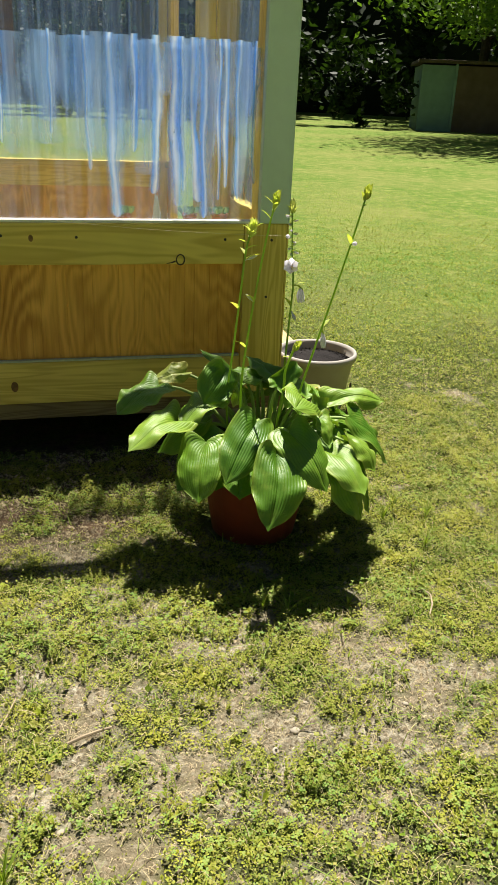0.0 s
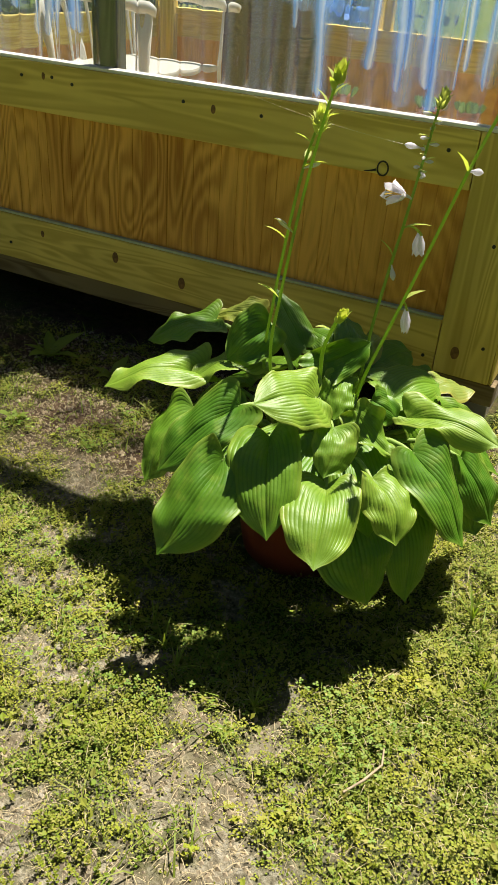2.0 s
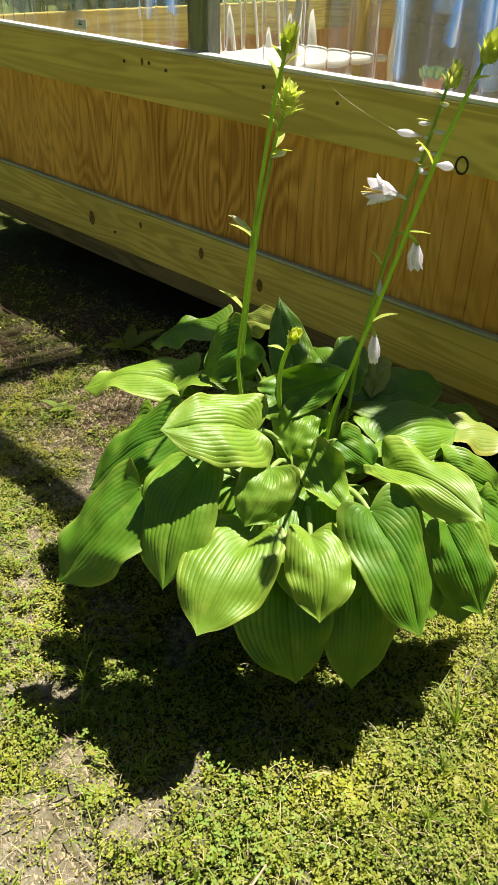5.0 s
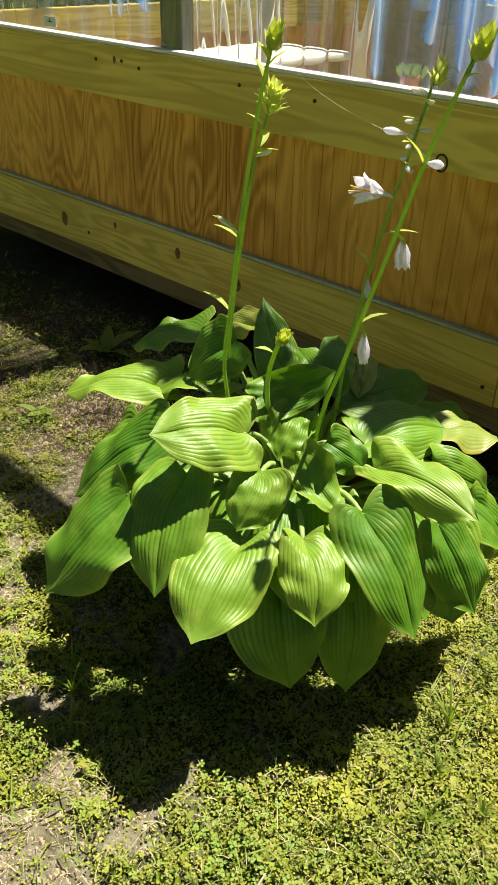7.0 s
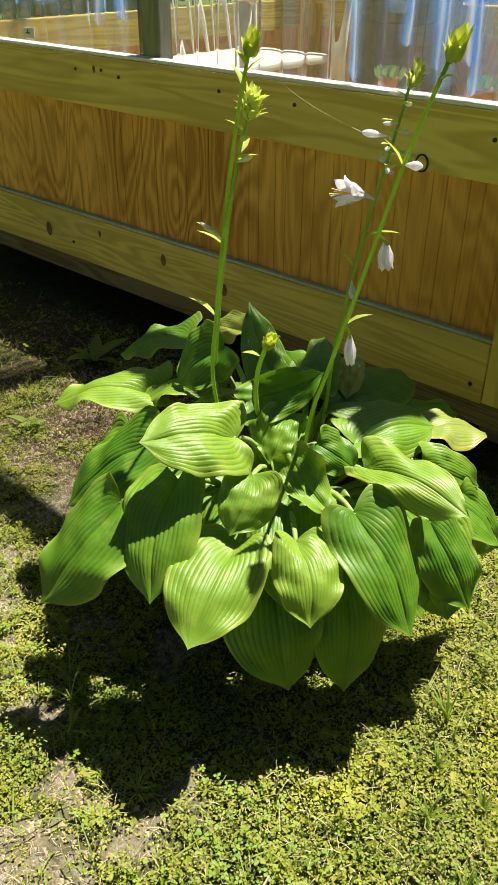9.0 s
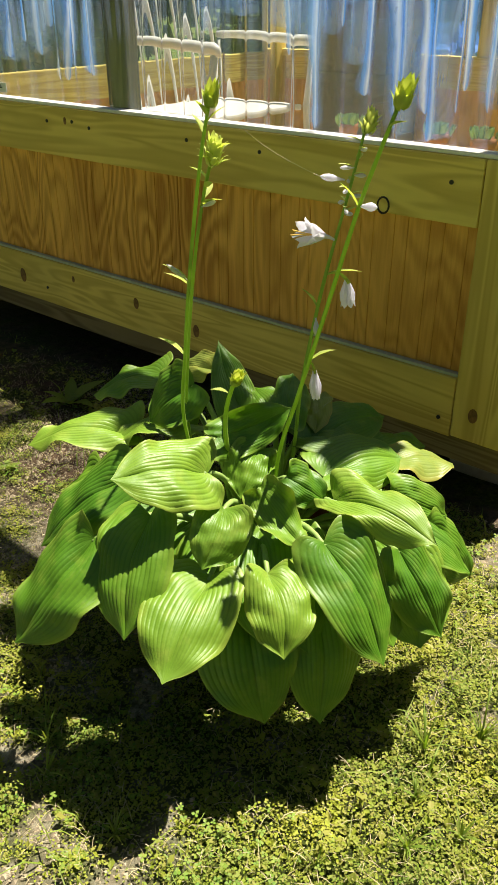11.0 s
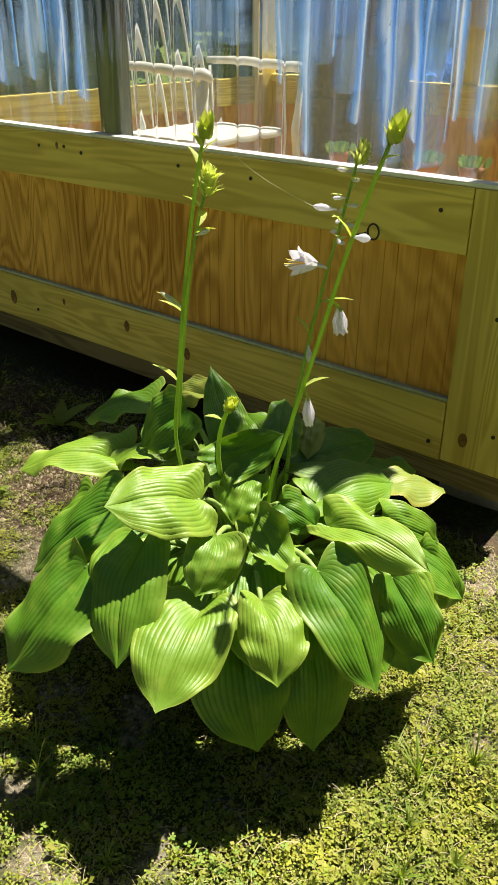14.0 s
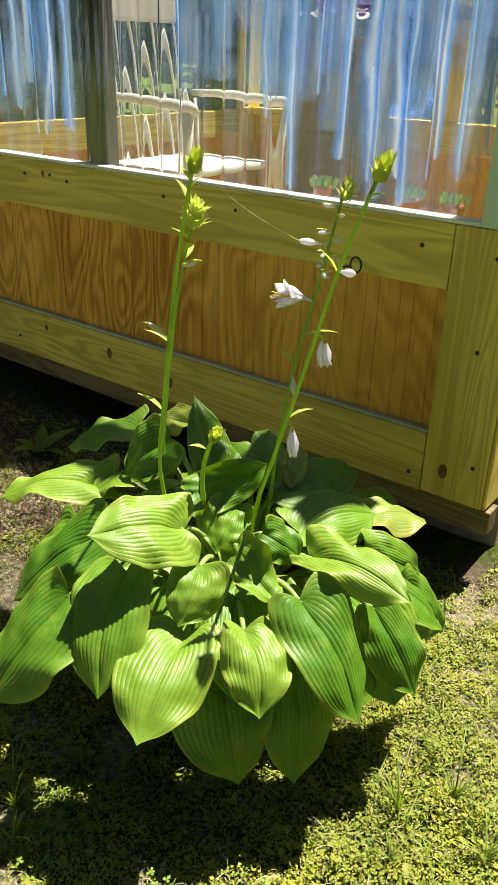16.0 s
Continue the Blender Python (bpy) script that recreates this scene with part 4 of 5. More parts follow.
leaf((-0.100, -0.550, 0.360), (0.040, -0.500, 0.270), (-0.030, -0.580, 0.340), (-0.040, -0.460, 0.340))
leaf((-0.100, -0.660, 0.330), (0.020, -0.740, 0.230), (-0.070, -0.740, 0.300), (0.010, -0.640, 0.300))
leaf((0.000, -0.600, 0.320), (0.100, -0.640, 0.220), (0.070, -0.540, 0.280), (0.040, -0.680, 0.270))
leaf((-0.240, -0.520, 0.430), (-0.300, -0.420, 0.400), (-0.330, -0.490, 0.420), (-0.220, -0.440, 0.420))
leaf((-0.170, -0.520, 0.420), (-0.090, -0.420, 0.370), (-0.170, -0.430, 0.400), (-0.080, -0.500, 0.400))
leaf((-0.110, -0.690, 0.360), (-0.020, -0.800, 0.270), (-0.100, -0.780, 0.320), (-0.010, -0.710, 0.320))
leaf((0.020, -0.500, 0.330), (0.120, -0.440, 0.240), (0.090, -0.520, 0.290), (0.050, -0.410, 0.290))

# unseen lower leaves, added to fill gaps in the shadow on the ground
leaf((0.045, -0.545, 0.300), (0.125, -0.605, 0.205), (0.055, -0.625, 0.250), (0.130, -0.515, 0.262))
leaf((-0.150, -0.690, 0.335), (-0.140, -0.840, 0.275), (-0.215, -0.765, 0.300), (-0.075, -0.770, 0.300))
leaf((-0.300, -0.710, 0.330), (-0.340, -0.865, 0.262), (-0.385, -0.780, 0.295), (-0.265, -0.800, 0.295))
leaf((-0.180, -0.630, 0.315), (-0.190, -0.795, 0.262), (-0.255, -0.720, 0.285), (-0.120, -0.720, 0.285))
leaf((-0.300, -0.660, 0.315), (-0.385, -0.795, 0.255), (-0.400, -0.705, 0.280), (-0.285, -0.775, 0.280))
leaf((-0.340, -0.660, 0.330), (-0.480, -0.775, 0.250), (-0.450, -0.675, 0.290), (-0.385, -0.785, 0.280))
leaf((-0.230, -0.680, 0.335), (-0.270, -0.830, 0.262), (-0.320, -0.755, 0.290), (-0.190, -0.775, 0.290))

# ---------------------------------------------------------------- grey pots by the door


M_CLOD = plain("potting_grain", (0.06, 0.055, 0.05), 0.95, 0.9, 300, spec=0.15)


def grey_pot(x, y, z, r, h):
    p = thing("planter", "grey plastic pot filled with dark potting soil", "plant pot", "grey pots by the greenhouse door", at=(x, y, z))
    part("pot_wall", lathe([(r * 0.66, 0), (r * 0.70, 0.008), (r * 0.93, h - 0.03), (r * 1.0, h - 0.026), (r * 1.02, h - 0.01), (r * 1.0, h), (r * 0.94, h), (r * 0.92, h - 0.012), (r * 0.88, h - 0.05)], (0, 0, 0), 48), M_GREYPOT, p, "", True)
    part("potting_soil", lathe([(r * 0.90, h - 0.035), (r * 0.5, h - 0.028), (r * 0.1, h - 0.026)], (0, 0, 0), 32), M_SOIL, p, "dark potting soil", True)
    rg = random.Random(int(1000 * y))
    bm = bmesh.new()
    for k in range(700):
        a, d, s = rg.uniform(0, 6.3), r * 0.86 * math.sqrt(rg.random()), rg.uniform(0.002, 0.0055)
        c = Vector((d * math.cos(a), d * math.sin(a), h - 0.030))
        v = [bm.verts.new(c + Vector((rg.uniform(-s, s), rg.uniform(-s, s), dz))) for dz in (-0.003, -0.003, -0.003, s * rg.uniform(0.6, 1.4))]
        for i, j, m in ((0, 1, 3), (1, 2, 3), (2, 0, 3)):
            bm.faces.new((v[i], v[j], v[m]))
    part("soil_clods", bm, M_CLOD, p, "dark and pale grains of potting mix")
    return p


grey_pot(0.225, 0.255, 0.012, 0.150, 0.262)
grey_pot(0.205, 1.70, 0.012, 0.145, 0.262)

step = thing("wooden_step", "low pale pine step of two boards at the greenhouse door", "step")
part("board", box(0.055, 0.175, 0.62, 1.50, 0.115, 0.150), M_BENCH, step)
part("board", box(0.183, 0.305, 0.66, 1.50, 0.115, 0.150), M_BENCH, step)
part("support", box(0.07, 0.29, 0.70, 0.74, 0.0, 0.114), M_BENCH, step)
part("support", box(0.07, 0.29, 1.40, 1.44, 0.0, 0.114), M_BENCH, step)

rod = part("rusty_rod", tube(bezier((0.250, -0.012, -0.02), (0.262, -0.01, 0.10), (0.275, 0.012, 0.225), 6), 0.0035, 6), M_RUST)
tagged(rod, "thin rusty rod stuck upright in the lawn", "rod", "rods in the lawn")
for rx, ry, h in ((0.47, 2.35, 0.75), (0.36, 2.89, 0.75)):
    rod = part("rusty_rod", tube([(rx, ry, -0.02), (rx + 0.004, ry, h * 0.5), (rx, ry + 0.004, h)], 0.008, 6), M_RUST)
    tagged(rod, "dark iron stake standing in the lawn behind the door", "rod", "rods in the lawn")

# ---------------------------------------------------------------- far end of the yard


def crown(verts, faces, rng, centre, radius, count, size):
    """Loose leaves gathered in clumps."""
    cx, cy, cz = centre
    clumps = []
    for _ in range(max(6, count // 120)):
        d = Vector((rng.gauss(0, 1), rng.gauss(0, 1), rng.gauss(0, 1))).normalized() * rng.uniform(0.35, 1.0)
        clumps.append((cx + d.x * radius[0], cy + d.y * radius[1], cz + d.z * radius[2], rng.uniform(0.16, 0.34)))
    for _ in range(count):
        x, y, z, s = rng.choice(clumps)
        x, y, z = x + rng.gauss(0, s * radius[0] * 0.6), y + rng.gauss(0, s * radius[1] * 0.6), z + rng.gauss(0, s * radius[2] * 0.5)
        u = Vector((rng.gauss(0, 1), rng.gauss(0, 1), rng.gauss(0, 0.5))).normalized() * size * rng.uniform(0.6, 1.3)
        w = u.cross(Vector((rng.gauss(0, 1), rng.gauss(0, 1), rng.gauss(0, 1)))).normalized() * size * 0.5
        i = len(verts)
        p = Vector((x, y, z))
        verts.extend((tuple(p - u), tuple(p + w), tuple(p + u), tuple(p - w)))
        faces.append((i, i + 1, i + 2, i + 3))


def tree(x, y, height, spread, count, size, low=0.35, seed=1, material=M_TREELEAF, label="broad leafy tree at the edge of the yard"):
    rng = random.Random(seed)
    z = rise(x, y) - 0.1
    t = thing("tree", label, "tree", at=(0, 0, 0))
    trunk = tube([(x, y, z), (x + 0.1, y, z + height * 0.3), (x - 0.05, y + 0.1, z + height * 0.6), (x, y, z + height * 0.9)], [0.22, 0.17, 0.10, 0.03], 9)
    tr = part("trunk", trunk, M_BARK, t)
    for k in range(6):
        a, h0 = k * 1.05 + rng.random(), z + height * rng.uniform(low, 0.6)
        r = spread * rng.uniform(0.5, 0.85)
        part("limb", tube(bezier((x, y, h0), (x + 0.5 * r * math.cos(a), y + 0.5 * r * math.sin(a), h0 + 0.2 * r), (x + r * math.cos(a), y + r * math.sin(a), h0 + 0.15 * r), 5), [0.08, 0.07, 0.055, 0.04, 0.03, 0.015], 6), M_BARK, tr)
    vs, fs = [], []
    crown(vs, fs, rng, (x, y, z + height * (low + 1) / 2), (spread, spread, height * (1 - low) / 2), count, size)
    soup("crown", vs, fs, material, "", "", "stuff", parent=t)


def woods():
    rng = random.Random(11)
    vs, fs = [], []
    for k in range(64):
        a = math.radians(k * 360 / 64)
        d = rng.uniform(31, 36)
        x, y = d * math.sin(a), d * math.cos(a)
        h = rng.uniform(9, 14)
        crown(vs, fs, rng, (x, y, rise(x, y) + h * 0.5), (2.6, 2.6, h * 0.55), 700, 0.32)
    # low thicket in front of the woods, past the lawn's far edge
    for k in range(30):
        a = math.radians(-26 + 1.75 * k)
        x, y = 26.6 * math.sin(a), 26.6 * math.cos(a)
        if abs(math.atan2(12.8, 23.0) - a) > 0.10:
            crown(vs, fs, rng, (x, y, rise(x, y) + 1.5), (1.0, 0.8, 1.9), 420, 0.16)
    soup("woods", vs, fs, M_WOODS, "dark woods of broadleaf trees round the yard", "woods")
    # dark ring wall stands in for the shade deep between the trees
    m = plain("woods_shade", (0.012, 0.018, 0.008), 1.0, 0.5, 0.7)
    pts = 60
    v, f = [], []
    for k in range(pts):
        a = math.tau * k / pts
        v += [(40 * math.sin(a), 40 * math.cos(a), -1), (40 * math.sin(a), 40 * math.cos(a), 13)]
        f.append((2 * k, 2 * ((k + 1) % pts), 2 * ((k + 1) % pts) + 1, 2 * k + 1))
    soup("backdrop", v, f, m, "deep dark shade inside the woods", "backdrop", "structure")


woods()
tree(12.6, 18.2, 9.0, 5.2, 22000, 0.12, 0.30, 3)
# second tree is added behind the shed to cast shade over it
tree(15.5, 27.5, 10.0, 5.5, 9000, 0.16, 0.28, 4)
# dark trees added to block the bright lawn behind the clear sheets
for tx, ty, th, sd in ((-4.3, 2.6, 4.0, 27), (-4.0, 4.6, 4.5, 28), (-3.3, 6.6, 5.0, 29), (-5.5, 6.5, 5.5, 21), (-8.5, 5.2, 6.0, 22), (-7.2, 9.5, 7.0, 23), (-11.5, 7.5, 7.0, 24), (-12.5, 3.5, 6.5, 25), (-4.6, 10.8, 7.0, 26)):
    tree(tx, ty, th, 1.2 if sd > 26 else 2.0, 3200, 0.13, 0.0, sd, M_WOODS, "dense dark shrub-like tree added behind the greenhouse to darken the view through it")

M_SHED_A = plain("weathered_blue_board", (0.17, 0.26, 0.27), 0.8, 0.2, 4)
M_SHED_B = plain("weathered_brown_board", (0.12, 0.08, 0.065), 0.8, 0.3, 4)
shed = thing("shed", "old low shed with grey-blue end and brown boarded side", "shed", at=(11.35, 23.6, rise(11.35, 23.6) - 0.02))
part("wall", box(0, 1.05, 0, 0.08, 0, 2.0, 0.01), M_SHED_A, shed, "grey-blue boarded end")
part("wall", box(1.13, 5.6, -0.04, 0.06, 0, 2.0, 0.01), M_SHED_B, shed, "brown boarded side")
part("corner_post", box(1.05, 1.13, -0.05, 0.05, 0, 2.05, 0.005), M_SHED_A, shed)
part("wall", box(0, 0.08, 0.08, 3.0, 0, 2.0, 0.01), M_SHED_A, shed)
part("wall", box(0.08, 5.6, 2.92, 3.0, 0, 2.0, 0.01), M_SHED_B, shed)
part("wall", box(5.52, 5.6, 0.06, 2.92, 0, 2.0, 0.01), M_SHED_B, shed)
part("roof", box(-0.15, 5.75, -0.2, 3.2, 2.05, 2.15, 0.02), M_BARK, shed)
shed.rotation_euler = (0, 0, radians(-20))

# ---------------------------------------------------------------- flower stalks of the hosta


def petal_cup(centre, way, length, width, count, flare, name, material, parent, label=""):
    """Pointed petals or bracts round an axis."""
    bm = bmesh.new()
    c, w = Vector(centre), Vector(way).normalized()
    a = w.cross(Vector((0.2, 0.9, 0.3))).normalized()
    b = w.cross(a)
    for k in range(count):
        t = math.tau * k / count + 0.3
        out = math.cos(t) * a + math.sin(t) * b
        side = w.cross(out)
        rows = []
        for f, r, hw in ((0, 0.10, 0.12), (0.25, 0.26, 0.30), (0.5, 0.34, 0.5), (0.75, 0.34 + 0.4 * flare, 0.42), (0.92, 0.30 + 0.9 * flare, 0.2), (1.0, 0.26 + 1.2 * flare, 0.02)):
            p = c + w * length * f + out * width * r
            rows.append([bm.verts.new(p - side * width * hw), bm.verts.new(p + out * width * 0.08), bm.verts.new(p + side * width * hw)])
        for u, v in zip(rows, rows[1:]):
            bm.faces.new((u[0], u[1], v[1], v[0]))
            bm.faces.new((u[1], u[2], v[2], v[1]))
    return part(name, bm, material, parent, label, True)


def bract(base, tip, width, parent, material=None):
    """A small boat-shaped leaf on a flower stalk."""
    base, tip = Vector(base), Vector(tip)
    d = tip - base
    side = d.cross(Vector((0.1, 0.2, 1))).normalized()
    up = side.cross(d).normalized()
    bm = bmesh.new()
    rows = []
    for f, hw in ((0, 0.25), (0.2, 0.8), (0.45, 1.0), (0.75, 0.6), (1, 0.03)):
        p = base + d * f + up * d.length * 0.07 * math.sin(math.pi * f)
        rows.append([bm.verts.new(p - side * width * 1.3 * hw + up * width * 0.4 * hw), bm.verts.new(p), bm.verts.new(p + side * width * 1.3 * hw + up * width * 0.4 * hw)])
    for u, v in zip(rows, rows[1:]):
        bm.faces.new((u[0], u[1], v[1], v[0]))
        bm.faces.new((u[1], u[2], v[2], v[1]))
    return part("bract", bm, material or M_SCALE, parent, "", True)


def white_bud(base, tip, width, parent):
    """A closed white flower bud on a short stalk."""
    base, tip = Vector(base), Vector(tip)
    prof = ((0, 0.16), (0.15, 0.26), (0.32, 0.45), (0.5, 0.72), (0.68, 0.80), (0.84, 0.6), (0.95, 0.28), (1, 0.05))
    return part("white_bud", tube([base + (tip - base) * f for f, _ in prof], [width * r for _, r in prof], 8), M_PETAL, parent, "closed white flower bud", True)


def scape(points, radii):
    pts = []
    P = [Vector(p) for p in points]
    for i in range(len(P) - 1):
        p0, p1, p2, p3 = P[max(i - 1, 0)], P[i], P[i + 1], P[min(i + 2, len(P) - 1)]
        for k in range(6):
            t = k / 6
            pts.append(0.5 * (2 * p1 + (p2 - p0) * t + (2 * p0 - 5 * p1 + 4 * p2 - p3) * t * t + (3 * p1 - 3 * p2 + p3 - p0) * t ** 3))
    pts.append(P[-1])
    n = len(pts) - 1
    return part("flower_stalk", tube(pts, [radii[0] + (radii[1] - radii[0]) * i / n for i in range(n + 1)], 8), M_STEM, HOSTA, "upright green flower stalk", True), pts


def bud_head(stalk, top, way, size, closed=True):
    """A scaly bud of overlapping bracts: a few broad upright ones while closed, many narrow spreading ones later."""
    top, way = Vector(top), Vector(way).normalized()
    a = way.cross(Vector((0.3, 0.8, 0.1))).normalized()
    b = way.cross(a)
    count = 18 if closed else 30
    for k in range(count):
        f = k / (count - 1)
        t = k * 2.4 + size * 70
        out = math.cos(t) * a + math.sin(t) * b
        side = way.cross(out)
        foot = top + way * size * ((-0.70 + 0.55 * f) if closed else (-1.15 + 1.25 * f)) + out * size * 0.08
        L = size * ((1.0 + 0.22 * f) if closed else (0.85 - 0.20 * f)) * (0.9 + 0.2 * math.sin(k * 3.7))
        wd = size * (0.26 if closed else 0.15 + 0.05 * math.sin(math.pi * f))
        spread = (0.85 - 0.70 * f if closed else 1.35 - 1.1 * f) + 0.22 * math.sin(k * 5.1)
        bm = bmesh.new()
        rows = []
        for g, hw, o in ((0, 0.5, 0.0), (0.2, 0.92, 0.20), (0.45, 1.0, 0.27), (0.75, 0.62, 0.24 + 0.10 * spread), (0.93, 0.18, 0.18 + 0.34 * spread), (1.0, 0.03, 0.16 + 0.45 * spread)):
            p = foot + way * L * g + out * size * (o * (0.55 + 0.45 * spread) + 0.06)
            rows.append([bm.verts.new(p - side * wd * hw - out * wd * 0.25 * hw), bm.verts.new(p + out * wd * 0.22 * hw), bm.verts.new(p + side * wd * hw - out * wd * 0.25 * hw)])
        for u, v in zip(rows, rows[1:]):
            bm.faces.new((u[0], u[1], v[1], v[0]))
            bm.faces.new((u[1], u[2], v[2], v[1]))
        part("bud_scale", bm, M_SCALE if closed else M_BUD, stalk, "", True)
    part("bud_core", tube([top - way * size * 0.6, top - way * size * 0.2, top + way * size * 0.25, top + way * size * 0.55], [size * 0.14, size * 0.26, size * 0.22, size * 0.04], 8), M_SCALE, stalk, "", True)


R = random.Random(8)
a, pts = scape([(-0.300, -0.585, 0.22), (-0.322, -0.612, 0.42), (-0.312, -0.618, 0.55), (-0.296, -0.612, 0.70), (-0.284, -0.600, 0.80), (-0.268, -0.594, 0.862)], (0.0031, 0.0023))
bud_head(a, (-0.267, -0.594, 0.868), (0.12, 0.05, 1), 0.026, False)
for k in range(7):
    p = pts[-1 - k] + Vector((0, 0, -0.004))
    t = k * 2.4
    bract(p, p + Vector((0.030 * math.cos(t), 0.030 * math.sin(t), 0.014)), 0.0045, a)
bract((-0.288, -0.603, 0.785), (-0.245, -0.605, 0.80), 0.005, a)
white_bud((-0.288, -0.603, 0.783), (-0.255, -0.607, 0.797), 0.0045, a)
bract((-0.300, -0.613, 0.665), (-0.330, -0.640, 0.690), 0.006, a)
b, pts = scape([(-0.275, -0.600, 0.22), (-0.294, -0.648, 0.45), (-0.285, -0.650, 0.58), (-0.265, -0.650, 0.73), (-0.243, -0.648, 0.86), (-0.228, -0.646, 0.925)], (0.0031, 0.0023))
bud_head(b, (-0.225, -0.645, 0.935), (0.12, -0.02, 1), 0.0225)
for k in range(4):
    p = pts[-2 - k]
    bract(p, p + Vector((0.026 * math.cos(2.6 + k * 2.2), 0.026 * math.sin(2.6 + k * 2.2), 0.022)), 0.0045, b)
bract((-0.272, -0.650, 0.690), (-0.300, -0.672, 0.716), 0.007, b)
white_bud((-0.272, -0.650, 0.692), (-0.296, -0.668, 0.716), 0.005, b)
bract((-0.287, -0.650, 0.575), (-0.322, -0.668, 0.600), 0.007, b)

c, pts = scape([(-0.180, -0.565, 0.22), (-0.155, -0.552, 0.40), (-0.148, -0.545, 0.52), (-0.137, -0.528, 0.638), (-0.131, -0.518, 0.692), (-0.129, -0.503, 0.735), (-0.128, -0.485, 0.776), (-0.126, -0.467, 0.825), (-0.124, -0.447, 0.882)], (0.0032, 0.0020))
bud_head(c, (-0.121, -0.438, 0.897), (0.05, 0.35, 1), 0.021, False)
for k in range(12):
    p = pts[-2 - k]
    t = 1.1 + k * 2.3
    L = 0.020 + 0.006 * math.sin(k * 1.9)
    bract(p, p + Vector((L * math.cos(t), L * math.sin(t), 0.006)), 0.0036, c, M_BUD)
    if k > 0:
        white_bud(p, p + Vector((0.95 * L * math.cos(t + 0.25), 0.95 * L * math.sin(t + 0.25), 0.006 - 0.001 * k)), 0.0040, c)
# side buds, one open flower and spent hanging ones
white_bud((-0.135, -0.474, 0.819), (-0.153, -0.508, 0.827), 0.0068, c)
fl = petal_cup((-0.138, -0.513, 0.749), Vector((-0.155, -0.565, 0.763)) - Vector((-0.138, -0.513, 0.749)), 0.042, 0.023, 6, 0.52, "open_flower", M_PETAL, c, "open white trumpet-shaped flower")
part("flower_neck", tube(bezier((-0.128, -0.500, 0.741), (-0.133, -0.505, 0.748), (-0.139, -0.521, 0.751), 5), [0.0016, 0.0018, 0.0022, 0.0028, 0.0036, 0.0042], 7), M_PETAL, fl, "", True)
for k in range(4):
    t = math.tau * k / 4
    q = Vector((-0.153, -0.569, 0.760)) + Vector((0.0, 0.004 * math.cos(t), 0.006 * math.sin(t)))
    part("anther", tube(bezier((-0.140, -0.524, 0.752), (-0.147, -0.547, 0.758), q, 4), [0.0006, 0.0006, 0.0006, 0.0009, 0.0013], 5), M_ANTHER, fl)
h = petal_cup((-0.105, -0.502, 0.691), (0.10, 0.05, -1), 0.040, 0.018, 6, 0.22, "spent_flower", M_PETAL, c, "wilted white hanging flower")
part("flower_neck", tube(bezier((-0.131, -0.516, 0.696), (-0.117, -0.501, 0.706), (-0.100, -0.503, 0.686), 5), [0.0016, 0.0016, 0.0018, 0.002, 0.0026, 0.003], 6), M_SCALE, h, "", True)
bract((-0.131, -0.516, 0.696), (-0.087, -0.492, 0.703), 0.005, c)
bract((-0.136, -0.526, 0.646), (-0.161, -0.534, 0.675), 0.006, c)
white_bud((-0.135, -0.531, 0.635), (-0.125, -0.541, 0.612), 0.0065, c)

d, pts = scape([(-0.160, -0.595, 0.22), (-0.130, -0.625, 0.43), (-0.098, -0.624, 0.55), (-0.060, -0.622, 0.68), (-0.018, -0.619, 0.83), (0.014, -0.606, 0.935)], (0.0033, 0.0024))
bud_head(d, (0.019, -0.603, 0.948), (0.22, 0.06, 1), 0.024)
bract((0.011, -0.607, 0.925), (0.002, -0.605, 0.952), 0.006, d)
bract((0.008, -0.611, 0.915), (0.025, -0.603, 0.921), 0.006, d)
bract((-0.019, -0.621, 0.824), (-0.038, -0.637, 0.855), 0.005, d)
white_bud((-0.019, -0.620, 0.827), (0.001, -0.611, 0.826), 0.0068, d)
bract((-0.079, -0.623, 0.614), (-0.051, -0.603, 0.631), 0.006, d)
h = petal_cup((-0.074, -0.618, 0.600), (0.12, -0.02, -1), 0.042, 0.014, 6, 0.05, "spent_flower", M_PETAL, d, "wilted white hanging flower")
part("flower_neck", tube(bezier((-0.080, -0.623, 0.611), (-0.078, -0.617, 0.613), (-0.072, -0.619, 0.596), 4), [0.0014, 0.0014, 0.0016, 0.002, 0.0024], 6), M_SCALE, h, "", True)
e, pts = scape([(-0.200, -0.610, 0.22), (-0.188, -0.668, 0.45), (-0.186, -0.674, 0.52), (-0.168, -0.676, 0.575)], (0.0040, 0.0032))
bud_head(e, (-0.162, -0.677, 0.583), (0.5, -0.1, 0.9), 0.020)
bract((-0.180, -0.675, 0.555), (-0.200, -0.690, 0.560), 0.005, e)

M_THREAD = plain("spider_silk", (0.8, 0.75, 0.55), 0.4)
th = part("spider_thread", tube(bezier((-0.716, -0.002, 0.786), (-0.44, -0.26, 0.795), (-0.153, -0.508, 0.827), 12), 0.0002, 4), M_THREAD)
tagged(th, "single pale spider thread from sill to flower bud", "spider thread")

# ---------------------------------------------------------------- unseen house behind the walk, added for pale reflections in the sheets

M_SIDING = plain("pale_blue_siding", (0.50, 0.62, 0.80), 0.6, 0.06, 3)
M_ROOFING = plain("grey_shingle", (0.12, 0.12, 0.13), 0.9, 0.3, 8)
M_WHITE = plain("white_paint", (0.80, 0.80, 0.78), 0.5, 0.05, 10)
M_PANE = plain("dark_window_pane", (0.03, 0.035, 0.045), 0.1, 0.1, 5)
unseen_home = thing("house", "unseen long single-storey house with pale blue siding and white windows, added for reflections", "house", at=(-3.0, -17.0, rise(-3, -17)))
part("wall", box(-11, 9, -6, 0, 0, 2.7, 0.02), M_SIDING, unseen_home)
